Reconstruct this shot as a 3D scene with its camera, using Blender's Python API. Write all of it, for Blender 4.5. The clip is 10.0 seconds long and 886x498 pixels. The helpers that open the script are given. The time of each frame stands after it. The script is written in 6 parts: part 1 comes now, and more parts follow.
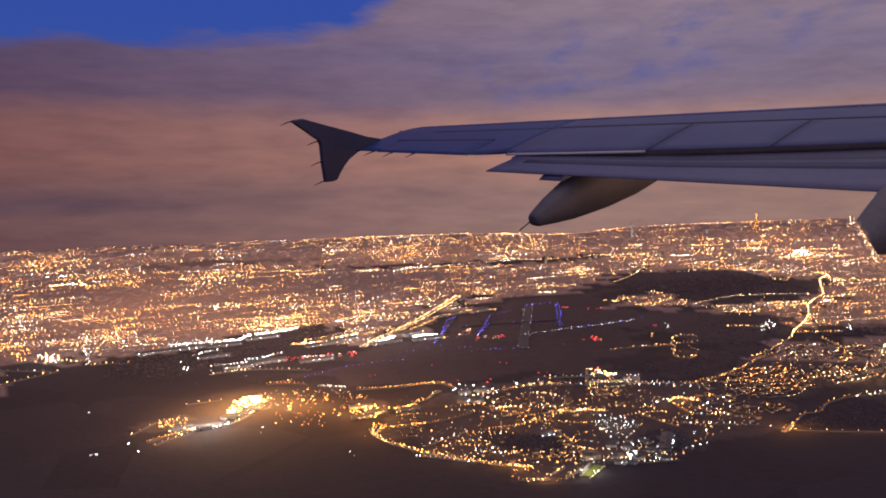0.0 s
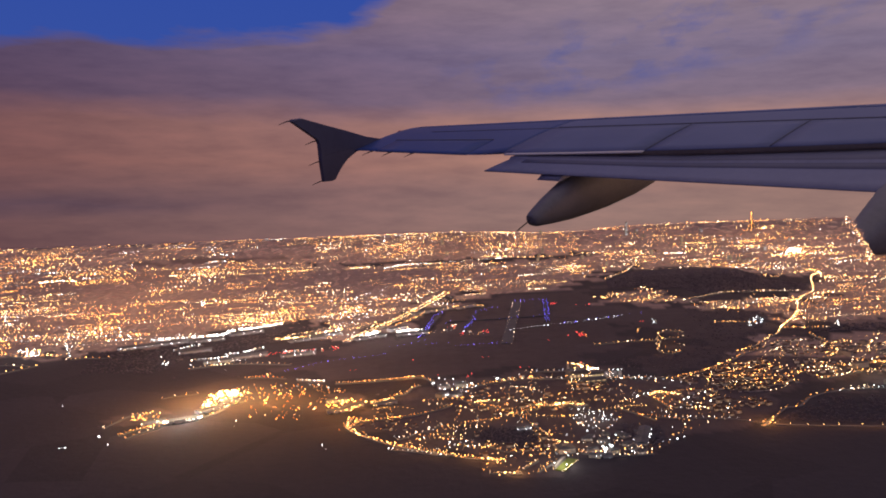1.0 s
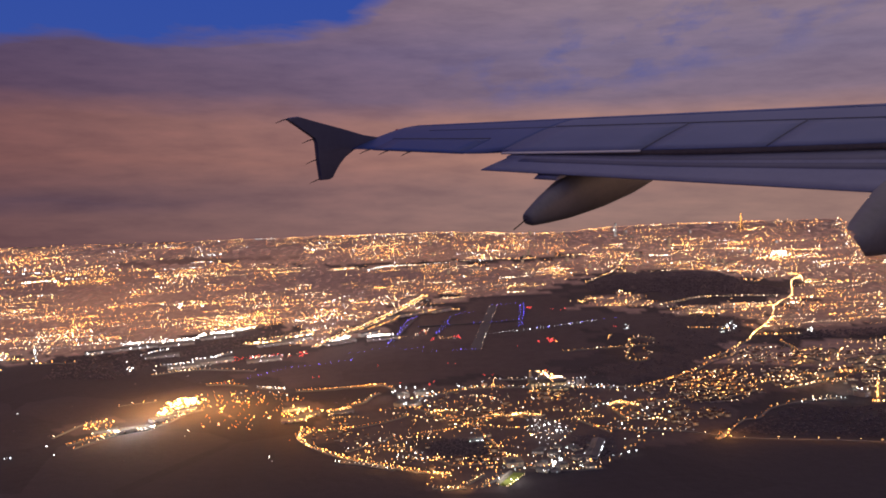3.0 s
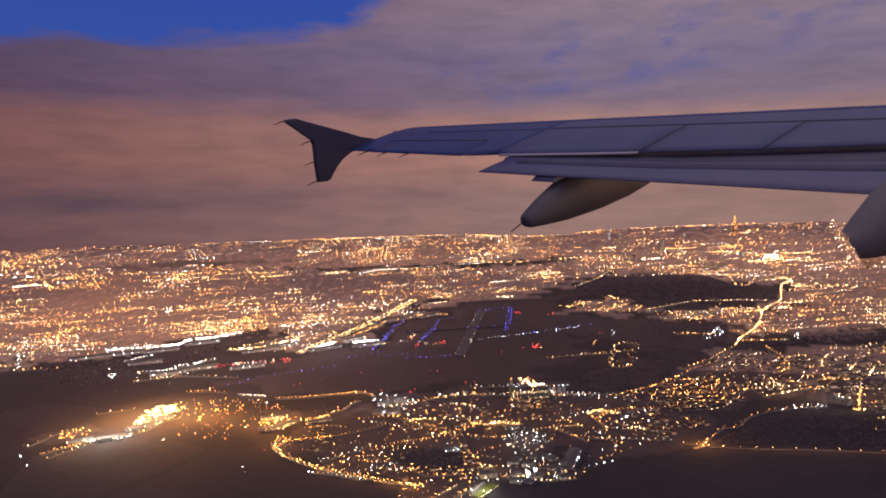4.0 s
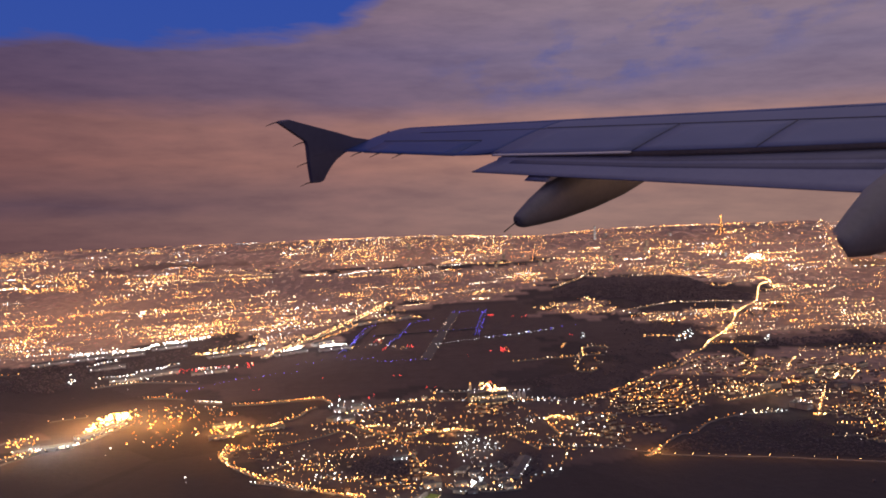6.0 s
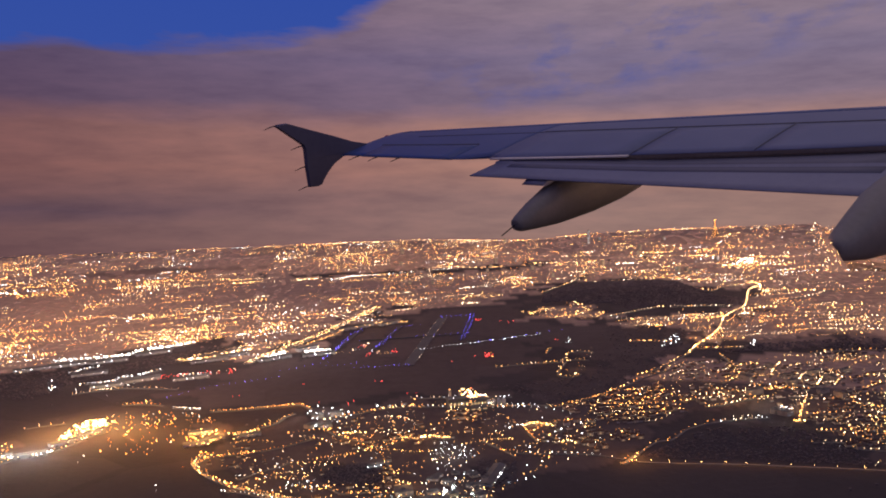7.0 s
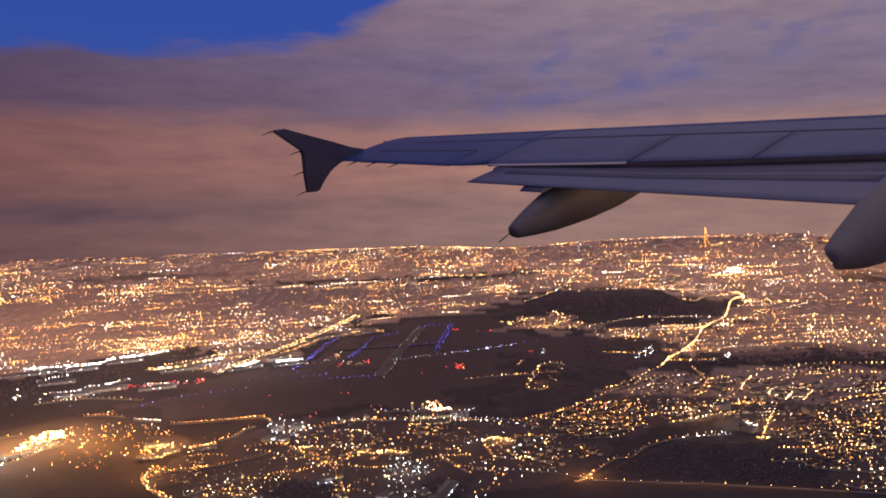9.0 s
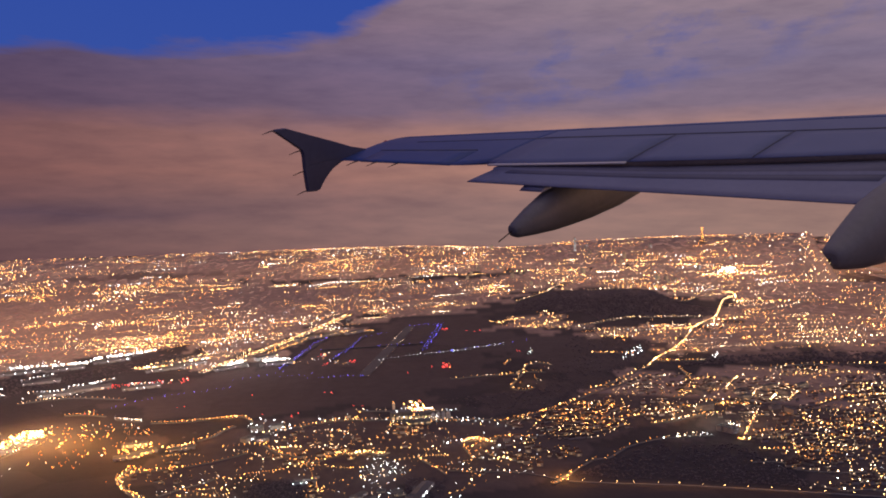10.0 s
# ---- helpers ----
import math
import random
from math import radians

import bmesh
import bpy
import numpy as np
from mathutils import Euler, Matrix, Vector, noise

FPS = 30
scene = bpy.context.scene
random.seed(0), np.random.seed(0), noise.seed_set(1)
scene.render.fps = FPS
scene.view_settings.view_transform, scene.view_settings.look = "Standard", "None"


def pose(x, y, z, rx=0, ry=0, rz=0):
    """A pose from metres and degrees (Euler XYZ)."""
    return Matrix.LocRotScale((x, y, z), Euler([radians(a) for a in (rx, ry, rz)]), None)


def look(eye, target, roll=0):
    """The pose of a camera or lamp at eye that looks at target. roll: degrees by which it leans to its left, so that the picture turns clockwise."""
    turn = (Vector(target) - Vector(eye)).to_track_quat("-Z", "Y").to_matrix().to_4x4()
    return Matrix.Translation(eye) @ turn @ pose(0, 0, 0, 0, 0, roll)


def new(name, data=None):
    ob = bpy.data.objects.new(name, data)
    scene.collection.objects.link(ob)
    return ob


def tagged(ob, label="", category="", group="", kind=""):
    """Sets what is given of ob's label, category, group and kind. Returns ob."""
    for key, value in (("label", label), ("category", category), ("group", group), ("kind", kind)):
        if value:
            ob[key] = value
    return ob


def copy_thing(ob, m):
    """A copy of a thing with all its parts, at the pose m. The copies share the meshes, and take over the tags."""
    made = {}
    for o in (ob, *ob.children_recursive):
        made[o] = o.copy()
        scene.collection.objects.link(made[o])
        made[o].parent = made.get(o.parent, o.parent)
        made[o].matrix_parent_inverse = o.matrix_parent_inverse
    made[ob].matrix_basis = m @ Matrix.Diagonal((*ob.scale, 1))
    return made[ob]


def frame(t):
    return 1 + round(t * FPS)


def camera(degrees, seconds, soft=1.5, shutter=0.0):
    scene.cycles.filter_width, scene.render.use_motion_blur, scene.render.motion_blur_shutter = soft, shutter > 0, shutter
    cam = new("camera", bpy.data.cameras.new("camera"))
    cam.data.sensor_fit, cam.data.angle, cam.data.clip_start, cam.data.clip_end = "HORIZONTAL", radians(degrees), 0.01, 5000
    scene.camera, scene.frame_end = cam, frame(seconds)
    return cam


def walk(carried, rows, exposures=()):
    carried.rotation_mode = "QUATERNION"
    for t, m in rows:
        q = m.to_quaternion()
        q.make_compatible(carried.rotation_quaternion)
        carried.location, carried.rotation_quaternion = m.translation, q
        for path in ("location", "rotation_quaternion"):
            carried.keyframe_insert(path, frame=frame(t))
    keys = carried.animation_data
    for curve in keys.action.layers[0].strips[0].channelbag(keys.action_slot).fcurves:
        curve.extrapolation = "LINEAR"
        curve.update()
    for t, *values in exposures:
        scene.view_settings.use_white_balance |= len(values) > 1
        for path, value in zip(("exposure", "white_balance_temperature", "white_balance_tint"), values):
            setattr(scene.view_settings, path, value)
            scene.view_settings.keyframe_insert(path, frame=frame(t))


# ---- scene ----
# The camera looks out over a wing at a lit city at dusk. The wing has about its true size, placed to fit the camera's
# view;
# the land is kept at about one three-thousandth, for drawing range, camera speed, and a drift that suits the still
# wing.
cam = camera(55.2, 10.0, soft=1.85)
walk(cam, [
    (0.0, look((0.0000, 0.0000, 0.4200), (-0.001, 9.964, -0.433), -3.35)),
    (0.5, look((0.0207, 0.0118, 0.4073), (0.011, 9.977, -0.431), -3.37)),
    (1.0, look((0.0392, 0.0216, 0.3991), (0.035, 9.986, -0.443), -3.22)),
    (1.5, look((0.0595, 0.0307, 0.3967), (0.049, 9.994, -0.462), -3.14)),
    (2.0, look((0.0787, 0.0358, 0.3976), (0.065, 9.998, -0.469), -3.13)),
    (2.5, look((0.0978, 0.0407, 0.4030), (0.080, 10.003, -0.467), -3.08)),
    (4.0, look((0.1537, 0.0591, 0.4157), (0.139, 10.023, -0.433), -3.11)),
    (4.5, look((0.1732, 0.0650, 0.4171), (0.160, 10.029, -0.436), -3.18)),
    (5.0, look((0.1918, 0.0737, 0.4153), (0.187, 10.037, -0.438), -3.24)),
    (5.5, look((0.2102, 0.0812, 0.4146), (0.217, 10.044, -0.443), -3.35)),
    (7.0, look((0.2674, 0.1014, 0.4125), (0.279, 10.069, -0.391), -3.43)),
    (7.5, look((0.2846, 0.1069, 0.4177), (0.304, 10.076, -0.369), -3.34)),
    (8.0, look((0.3000, 0.1131, 0.4198), (0.329, 10.084, -0.343), -3.25)),
    (8.5, look((0.3185, 0.1196, 0.4190), (0.330, 10.092, -0.328), -3.22)),
    (9.0, look((0.3363, 0.1255, 0.4160), (0.336, 10.098, -0.320), -3.13)),
    (9.5, look((0.3537, 0.1306, 0.4127), (0.345, 10.104, -0.320), -3.10)),
    (10.0, look((0.3727, 0.1374, 0.4114), (0.348, 10.110, -0.327), -3.10)),
], [(0.0, 0.0), (10.0, 0.0)])

# ---- sky and light ----
world = bpy.data.worlds.new("dusk")
world.use_nodes = True
scene.world = world
wn = world.node_tree
sky_tex = wn.nodes.new("ShaderNodeTexSky")
sky_tex.sky_type, sky_tex.sun_disc = "NISHITA", False
sky_tex.sun_elevation, sky_tex.sun_rotation = radians(-3), radians(20)
wn.links.new(sky_tex.outputs[0], wn.nodes["Background"].inputs[0])
wn.nodes["Background"].inputs[1].default_value = 0.1


# ---- materials ----
class Mat:
    """A small helper for node materials."""

    def __init__(self, name):
        self.m = bpy.data.materials.new(name)
        self.m.use_nodes = True
        self.nt = self.m.node_tree
        self.nt.nodes.clear()
        self.out = self.node("ShaderNodeOutputMaterial")

    def node(self, kind, **values):
        n = self.nt.nodes.new(kind)
        for k, v in values.items():
            n.inputs[k.replace("_", " ")].default_value = v
        return n

    def link(self, a, b):
        self.nt.links.new(a, b)

    def math(self, op, a, b=None, clamp=False):
        n = self.nt.nodes.new("ShaderNodeMath")
        n.operation, n.use_clamp = op, clamp
        for i, v in enumerate((a, b)):
            if v is None:
                continue
            if isinstance(v, (int, float)):
                n.inputs[i].default_value = v
            else:
                self.link(v, n.inputs[i])
        return n.outputs[0]

    def ramp(self, fac, stops, smooth=False):
        n = self.nt.nodes.new("ShaderNodeValToRGB")
        n.color_ramp.interpolation = "EASE" if smooth else "LINEAR"
        while len(n.color_ramp.elements) < len(stops):
            n.color_ramp.elements.new(0.5)
        for e, (pos, col) in zip(n.color_ramp.elements, stops):
            e.position, e.color = pos, (*col, 1)
        self.link(fac, n.inputs[0])
        return n.outputs[0]

    def mix(self, fac, a, b, blend="MIX"):
        n = self.nt.nodes.new("ShaderNodeMix")
        n.data_type, n.blend_type = "RGBA", blend
        for i, v in ((0, fac), (6, a), (7, b)):
            if isinstance(v, (int, float)):
                n.inputs[i].default_value = v
            elif isinstance(v, tuple):
                n.inputs[i].default_value = (*v, 1)
            else:
                self.link(v, n.inputs[i])
        return n.outputs[2]

    def noise(self, vec, scale, detail=4, rough=0.55):
        n = self.node("ShaderNodeTexNoise", Scale=scale, Detail=detail, Roughness=rough)
        self.link(vec, n.inputs["Vector"])
        return n.outputs["Fac"]


def surface(name, dark, light, scale, rough=0.7, metal=0.0, bump=0.2, fine=8.0, spread=0.15, coat=0.0):
    """A painted or mineral surface: two scales of variation, fine relief."""
    m = Mat(name)
    co = m.node("ShaderNodeTexCoord").outputs["Object"]
    big, small = m.noise(co, scale), m.noise(co, scale * fine, 6)
    isl = m.node("ShaderNodeNewGeometry").outputs["Random Per Island"]
    mixed = m.math("ADD", m.math("MULTIPLY", big, 0.6), m.math("MULTIPLY", small, 0.4))
    mixed = m.math("ADD", mixed, m.math("MULTIPLY", m.math("SUBTRACT", isl, 0.5), spread))
    col = m.ramp(mixed, [(0.3, dark), (0.7, light)])
    b = m.node("ShaderNodeBsdfPrincipled", Roughness=rough, Metallic=metal)
    b.inputs["Coat Weight"].default_value = coat
    m.link(col, b.inputs["Base Color"])
    m.link(m.math("ADD", rough - 0.1, m.math("MULTIPLY", small, 0.2)), b.inputs["Roughness"])
    bp = m.node("ShaderNodeBump", Strength=bump, Distance=0.002)
    m.link(small, bp.inputs["Height"])
    m.link(bp.outputs[0], b.inputs["Normal"])
    m.link(b.outputs[0], m.out.inputs[0])
    return m.m


def glow(name, colour, strength, vary=0.6):
    """A lamp's glowing glass; every lamp burns a little differently."""
    m = Mat(name)
    isl = m.node("ShaderNodeNewGeometry").outputs["Random Per Island"]
    e = m.node("ShaderNodeEmission", Color=(*colour, 1))
    m.link(m.math("MULTIPLY", m.math("ADD", 1.0 - vary, m.math("MULTIPLY", m.math("POWER", isl, 4.0), 6 * vary)), strength), e.inputs["Strength"])
    m.link(e.outputs[0], m.out.inputs[0])
    m.m.cycles.emission_sampling = "FRONT"
    return m.m


def haze_glow_fronts():
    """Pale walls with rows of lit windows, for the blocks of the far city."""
    m = Mat("haze_glow_fronts")
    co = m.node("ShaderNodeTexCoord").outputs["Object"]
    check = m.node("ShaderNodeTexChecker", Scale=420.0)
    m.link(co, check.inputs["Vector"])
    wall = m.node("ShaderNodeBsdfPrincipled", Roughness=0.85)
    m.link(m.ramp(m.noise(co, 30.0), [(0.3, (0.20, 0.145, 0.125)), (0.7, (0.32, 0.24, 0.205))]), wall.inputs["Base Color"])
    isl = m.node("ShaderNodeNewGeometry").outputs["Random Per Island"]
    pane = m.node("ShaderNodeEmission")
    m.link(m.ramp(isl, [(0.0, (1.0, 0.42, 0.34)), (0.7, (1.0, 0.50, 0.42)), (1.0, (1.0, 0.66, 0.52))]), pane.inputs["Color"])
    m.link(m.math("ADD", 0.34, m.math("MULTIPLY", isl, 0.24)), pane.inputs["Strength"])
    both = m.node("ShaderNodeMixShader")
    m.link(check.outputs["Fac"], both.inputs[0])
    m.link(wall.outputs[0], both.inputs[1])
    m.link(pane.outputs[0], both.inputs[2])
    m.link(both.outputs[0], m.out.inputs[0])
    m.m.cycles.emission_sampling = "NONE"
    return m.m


def sky_material():
    """Dusk sky: blue above, cloud decks lit pink from the city and the last daylight, haze at the horizon."""
    m = Mat("dusk_sky")
    co = m.node("ShaderNodeTexCoord").outputs["Object"]
    sep = m.node("ShaderNodeSeparateXYZ")
    m.link(co, sep.inputs[0])
    # the dome has a radius of one in its own space; the decks of cloud lean to fit the camera's view
    across, height = sep.outputs[0], m.math("SUBTRACT", sep.outputs[2], m.math("MULTIPLY", sep.outputs[0], 0.047))
    flat = m.node("ShaderNodeCombineXYZ")
    m.link(across, flat.inputs[0])
    m.link(m.math("MULTIPLY", sep.outputs[1], 0.6), flat.inputs[1])
    m.link(m.math("MULTIPLY", height, 5.0), flat.inputs[2])
    puffs = m.node("ShaderNodeCombineXYZ")
    m.link(across, puffs.inputs[0])
    m.link(m.math("ADD", m.math("MULTIPLY", height, 2.4), m.math("MULTIPLY", across, -0.25)), puffs.inputs[2])
    broad, fine = m.noise(flat.outputs[0], 3.0, 5), m.noise(flat.outputs[0], 9.0, 7, 0.6)
    wisps = m.math("ADD", m.math("MULTIPLY", broad, 0.6), m.math("MULTIPLY", fine, 0.4))
    warped = m.math("ADD", height, m.math("MULTIPLY", m.math("SUBTRACT", wisps, 0.5), 0.045))
    deck = m.ramp(m.math("ADD", m.math("MULTIPLY", warped, 1.5), 0.2), [
        (0.00, (0.205, 0.108, 0.098)), (0.10, (0.238, 0.132, 0.124)), (0.165, (0.245, 0.139, 0.137)), (0.205, (0.232, 0.130, 0.132)),
        (0.255, (0.320, 0.160, 0.142)), (0.322, (0.310, 0.160, 0.150)), (0.365, (0.168, 0.114, 0.178)), (0.44, (0.160, 0.118, 0.205)),
        (0.52, (0.205, 0.142, 0.205)), (0.62, (0.240, 0.175, 0.230)), (0.8, (0.29, 0.21, 0.245)), (1.0, (0.31, 0.22, 0.25))])
    side = m.ramp(m.math("ADD", m.math("MULTIPLY", across, 0.8), 0.5), [(0.05, (0.53, 0.45, 0.53)), (0.42, (1.03, 1.02, 1.0)), (0.62, (1.26, 1.34, 1.22)), (0.9, (1.34, 1.42, 1.22))])
    deck = m.mix(1.0, deck, side, "MULTIPLY")
    bank = m.math("MULTIPLY", m.math("SUBTRACT", 1.0, m.math("MULTIPLY", m.math("ABSOLUTE", m.math("ADD", warped, 0.012)), 55.0), clamp=True), m.math("MULTIPLY", m.math("SUBTRACT", -0.13, across), 4.0, clamp=True))
    deck = m.mix(m.math("MULTIPLY", bank, 0.6), deck, (0.085, 0.055, 0.085))
    streak = m.ramp(m.noise(flat.outputs[0], 14.0, 6, 0.6), [(0.32, (0.86, 0.86, 0.90)), (0.5, (1.0, 1.0, 1.0)), (0.7, (1.15, 1.11, 1.08))])
    deck = m.mix(1.0, deck, streak, "MULTIPLY")
    blue = m.ramp(height, [(0.1, (0.040, 0.085, 0.36)), (0.3, (0.028, 0.070, 0.36))])
    rim = m.ramp(m.math("ADD", across, 0.5), [(p, (h, h, h)) for p, h in ((0.04, 0.150), (0.106, 0.159), (0.17, 0.155), (0.254, 0.168), (0.326, 0.176), (0.376, 0.186), (0.42, 0.208), (0.52, 0.28), (1.0, 0.33))])
    edge = m.math("ADD", m.math("SUBTRACT", height, rim), m.math("MULTIPLY", m.math("SUBTRACT", wisps, 0.5), 0.10))
    # open blue only in a rift low over the horizon; cloud again overhead
    open_sky = m.math("MULTIPLY", m.math("MULTIPLY", edge, 55.0, clamp=True), m.math("MULTIPLY", m.math("SUBTRACT", 0.45, height), 6.0, clamp=True))
    col = m.mix(open_sky, deck, blue)
    # a torn patch of blue in the cloud to the right
    px = m.math("POWER", m.math("MULTIPLY", m.math("SUBTRACT", across, 0.24), 3.4), 2.0)
    pz = m.math("POWER", m.math("MULTIPLY", m.math("SUBTRACT", height, m.math("ADD", 0.128, m.math("MULTIPLY", across, 0.2))), 17.0), 2.0)
    torn = m.math("MULTIPLY", m.math("SUBTRACT", 1.0, m.math("ADD", px, pz), clamp=True), m.math("MULTIPLY", m.math("SUBTRACT", m.noise(puffs.outputs[0], 10.0, 6, 0.60), 0.50), 5.5, clamp=True))
    col = m.mix(m.math("MULTIPLY", torn, 0.7), col, (0.050, 0.090, 0.34))
    # behind the eye the evening sky is clear and blue
    behind = m.math("MULTIPLY", m.math("SUBTRACT", 0.25, sep.outputs[1]), 1.6, clamp=True)
    col = m.mix(behind, col, (0.115, 0.115, 0.235))
    e = m.node("ShaderNodeEmission", Strength=1.0)
    m.link(col, e.inputs["Color"])
    m.link(e.outputs[0], m.out.inputs[0])
    return m.m


def ground_material():
    m = Mat("farmland")
    co = m.node("ShaderNodeTexCoord").outputs["Object"]
    vor = m.node("ShaderNodeTexVoronoi", Scale=5.0)
    m.link(co, vor.inputs["Vector"])
    field = m.node("ShaderNodeSeparateColor")
    m.link(vor.outputs["Color"], field.inputs[0])
    big, small = m.noise(co, 2.2, 5), m.noise(co, 60.0, 6, 0.65)
    v = m.math("ADD", m.math("MULTIPLY", field.outputs[0], 0.2), m.math("ADD", m.math("MULTIPLY", big, 0.35), m.math("MULTIPLY", small, 0.25)))
    soil = m.ramp(v, [(0.2, (0.058, 0.050, 0.054)), (0.5, (0.080, 0.070, 0.075)), (0.8, (0.112, 0.097, 0.102))])
    # this pale town tone also carries the haze over the far districts
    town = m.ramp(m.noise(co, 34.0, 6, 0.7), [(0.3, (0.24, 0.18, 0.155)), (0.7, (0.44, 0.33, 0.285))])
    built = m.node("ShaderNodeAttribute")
    built.attribute_name = "built_up_and_haze"
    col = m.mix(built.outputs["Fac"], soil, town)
    b = m.node("ShaderNodeBsdfPrincipled", Roughness=0.95)
    b.inputs["Specular IOR Level"].default_value = 0.1
    m.link(col, b.inputs["Base Color"])
    bp = m.node("ShaderNodeBump", Strength=0.4, Distance=0.004)
    m.link(small, bp.inputs["Height"])
    m.link(bp.outputs[0], b.inputs["Normal"])
    m.link(b.outputs[0], m.out.inputs[0])
    return m.m


# the sky's blue is put into the outer paint, glare into the inner
PAINT_SKY_BLUE = surface("wing_sky_blue_paint", (0.042, 0.085, 0.27), (0.07, 0.125, 0.35), 0.8, rough=0.42, bump=0.05, fine=12, spread=0.04)
PAINT_INNER_GLARE = surface("inner_wing_glare_paint", (0.105, 0.145, 0.30), (0.155, 0.20, 0.38), 0.8, rough=0.45, bump=0.05, fine=12, spread=0.04)
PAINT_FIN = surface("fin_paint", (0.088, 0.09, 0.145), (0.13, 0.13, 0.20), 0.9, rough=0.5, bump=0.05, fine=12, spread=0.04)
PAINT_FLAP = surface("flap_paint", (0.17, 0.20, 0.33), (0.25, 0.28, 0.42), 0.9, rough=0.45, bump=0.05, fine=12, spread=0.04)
PAINT_VANE_SHADE = surface("vane_shade_paint", (0.105, 0.12, 0.195), (0.15, 0.165, 0.25), 0.9, rough=0.5, bump=0.05, fine=12, spread=0.04)
PAINT_FAIRING = surface("fairing_paint", (0.16, 0.165, 0.18), (0.245, 0.25, 0.265), 1.2, rough=0.5, bump=0.1, fine=10, spread=0.04)
SEALANT = surface("dark_sealant", (0.10, 0.11, 0.15), (0.14, 0.15, 0.19), 6, rough=0.7)
SLIT_SKY = surface("slit_sky_paint", (0.78, 0.76, 0.74), (0.86, 0.84, 0.82), 4, rough=0.4, bump=0.02)
SHROUD_SHADE = surface("gap_shade_shroud", (0.12, 0.10, 0.095), (0.20, 0.17, 0.16), 2, rough=0.6)
WICK = surface("wick_black", (0.02, 0.02, 0.02), (0.04, 0.04, 0.04), 20, rough=0.6)
LENS = surface("lamp_lens", (0.35, 0.05, 0.05), (0.5, 0.08, 0.08), 20, rough=0.2)
GROUND = ground_material()
ASPHALT = surface("pale_asphalt", (0.13, 0.125, 0.12), (0.22, 0.21, 0.20), 20, rough=0.9)
CONCRETE = surface("runway_concrete", (0.07, 0.07, 0.08), (0.105, 0.105, 0.115), 14, rough=0.9)
WALL = surface("rendered_wall", (0.30, 0.27, 0.23), (0.52, 0.48, 0.42), 30, rough=0.85, spread=0.6)
METAL_WALL = surface("profiled_metal_wall", (0.30, 0.31, 0.32), (0.5, 0.5, 0.5), 40, rough=0.6, spread=0.3)
ROOF = surface("roof_tile", (0.09, 0.06, 0.05), (0.22, 0.13, 0.10), 40, rough=0.9, spread=0.5)
FLAT_ROOF = surface("flat_roof", (0.10, 0.10, 0.10), (0.2, 0.2, 0.2), 40, rough=0.9, spread=0.4)
STEEL = surface("painted_steel", (0.12, 0.09, 0.06), (0.2, 0.15, 0.1), 40, rough=0.6)
TARMAC = surface("dark_tarmac", (0.05, 0.05, 0.055), (0.08, 0.08, 0.085), 20, rough=0.9)
LEAF = surface("winter_wood", (0.105, 0.088, 0.092), (0.17, 0.142, 0.145), 30, rough=0.95, spread=0.25)
TURF = surface("turf", (0.14, 0.17, 0.025), (0.2, 0.23, 0.04), 60, rough=0.95)
SODIUM = glow("sodium_lamp", (1.0, 0.37, 0.080), 7.4, 0.72)
AMBER = glow("amber_lamp", (1.0, 0.51, 0.16), 7.7, 0.72)
WARM = glow("warm_white_lamp", (1.0, 0.70, 0.42), 7.9, 0.72)
COOL = glow("cool_white_lamp", (0.85, 0.95, 1.0), 8.4, 0.72)
BLUE = glow("taxiway_blue_lamp", (0.13, 0.11, 1.0), 9.0, 0.5)
RED = glow("obstruction_red_lamp", (1.0, 0.06, 0.05), 9.0, 0.5)
FAINT = haze_glow_fronts()
FLOOD = glow("yard_floodlight", (1.0, 0.50, 0.14), 24.0, 0.4)
FLOOD_WHITE = glow("white_floodlight", (1.0, 0.92, 0.80), 24.0, 0.4)
ROAD_AMBER = glow("road_lamp_amber", (1.0, 0.54, 0.17), 22.0, 0.2)
ROAD_WHITE = glow("road_lamp_white", (0.95, 0.95, 1.0), 13.0, 0.3)
PANE = glow("lit_window", (1.0, 0.72, 0.40), 1.6)
PANE_COOL = glow("lit_window_cool", (0.85, 0.95, 1.0), 2.2)


# ---- building helpers ----
def part(name, bm, material, parent, label=""):
    me = bpy.data.meshes.new(name)
    bm.to_mesh(me)
    bm.free()
    me.materials.append(material)
    ob = new(name, me)
    ob.parent = parent
    return tagged(ob, label)


def thing(name, label, category, place=None, group="", kind=""):
    ob = new(name)
    ob.matrix_basis = place or Matrix()
    return tagged(ob, label, category, group, kind)


def mesh_object(name, verts, faces, material, smooth=False):
    me = bpy.data.meshes.new(name)
    me.from_pydata([tuple(v) for v in verts], [], faces)
    me.materials.append(material)
    if smooth:
        me.shade_smooth()
    me.update()
    return new(name, me)


def box(bm, x0, y0, z0, x1, y1, z1):
    v = [bm.verts.new((x, y, z)) for z in (z0, z1) for x, y in ((x0, y0), (x1, y0), (x1, y1), (x0, y1))]
    for f in ((3, 2, 1, 0), (4, 5, 6, 7), (0, 1, 5, 4), (1, 2, 6, 5), (2, 3, 7, 6), (3, 0, 4, 7)):
        bm.faces.new([v[i] for i in f])
    return v


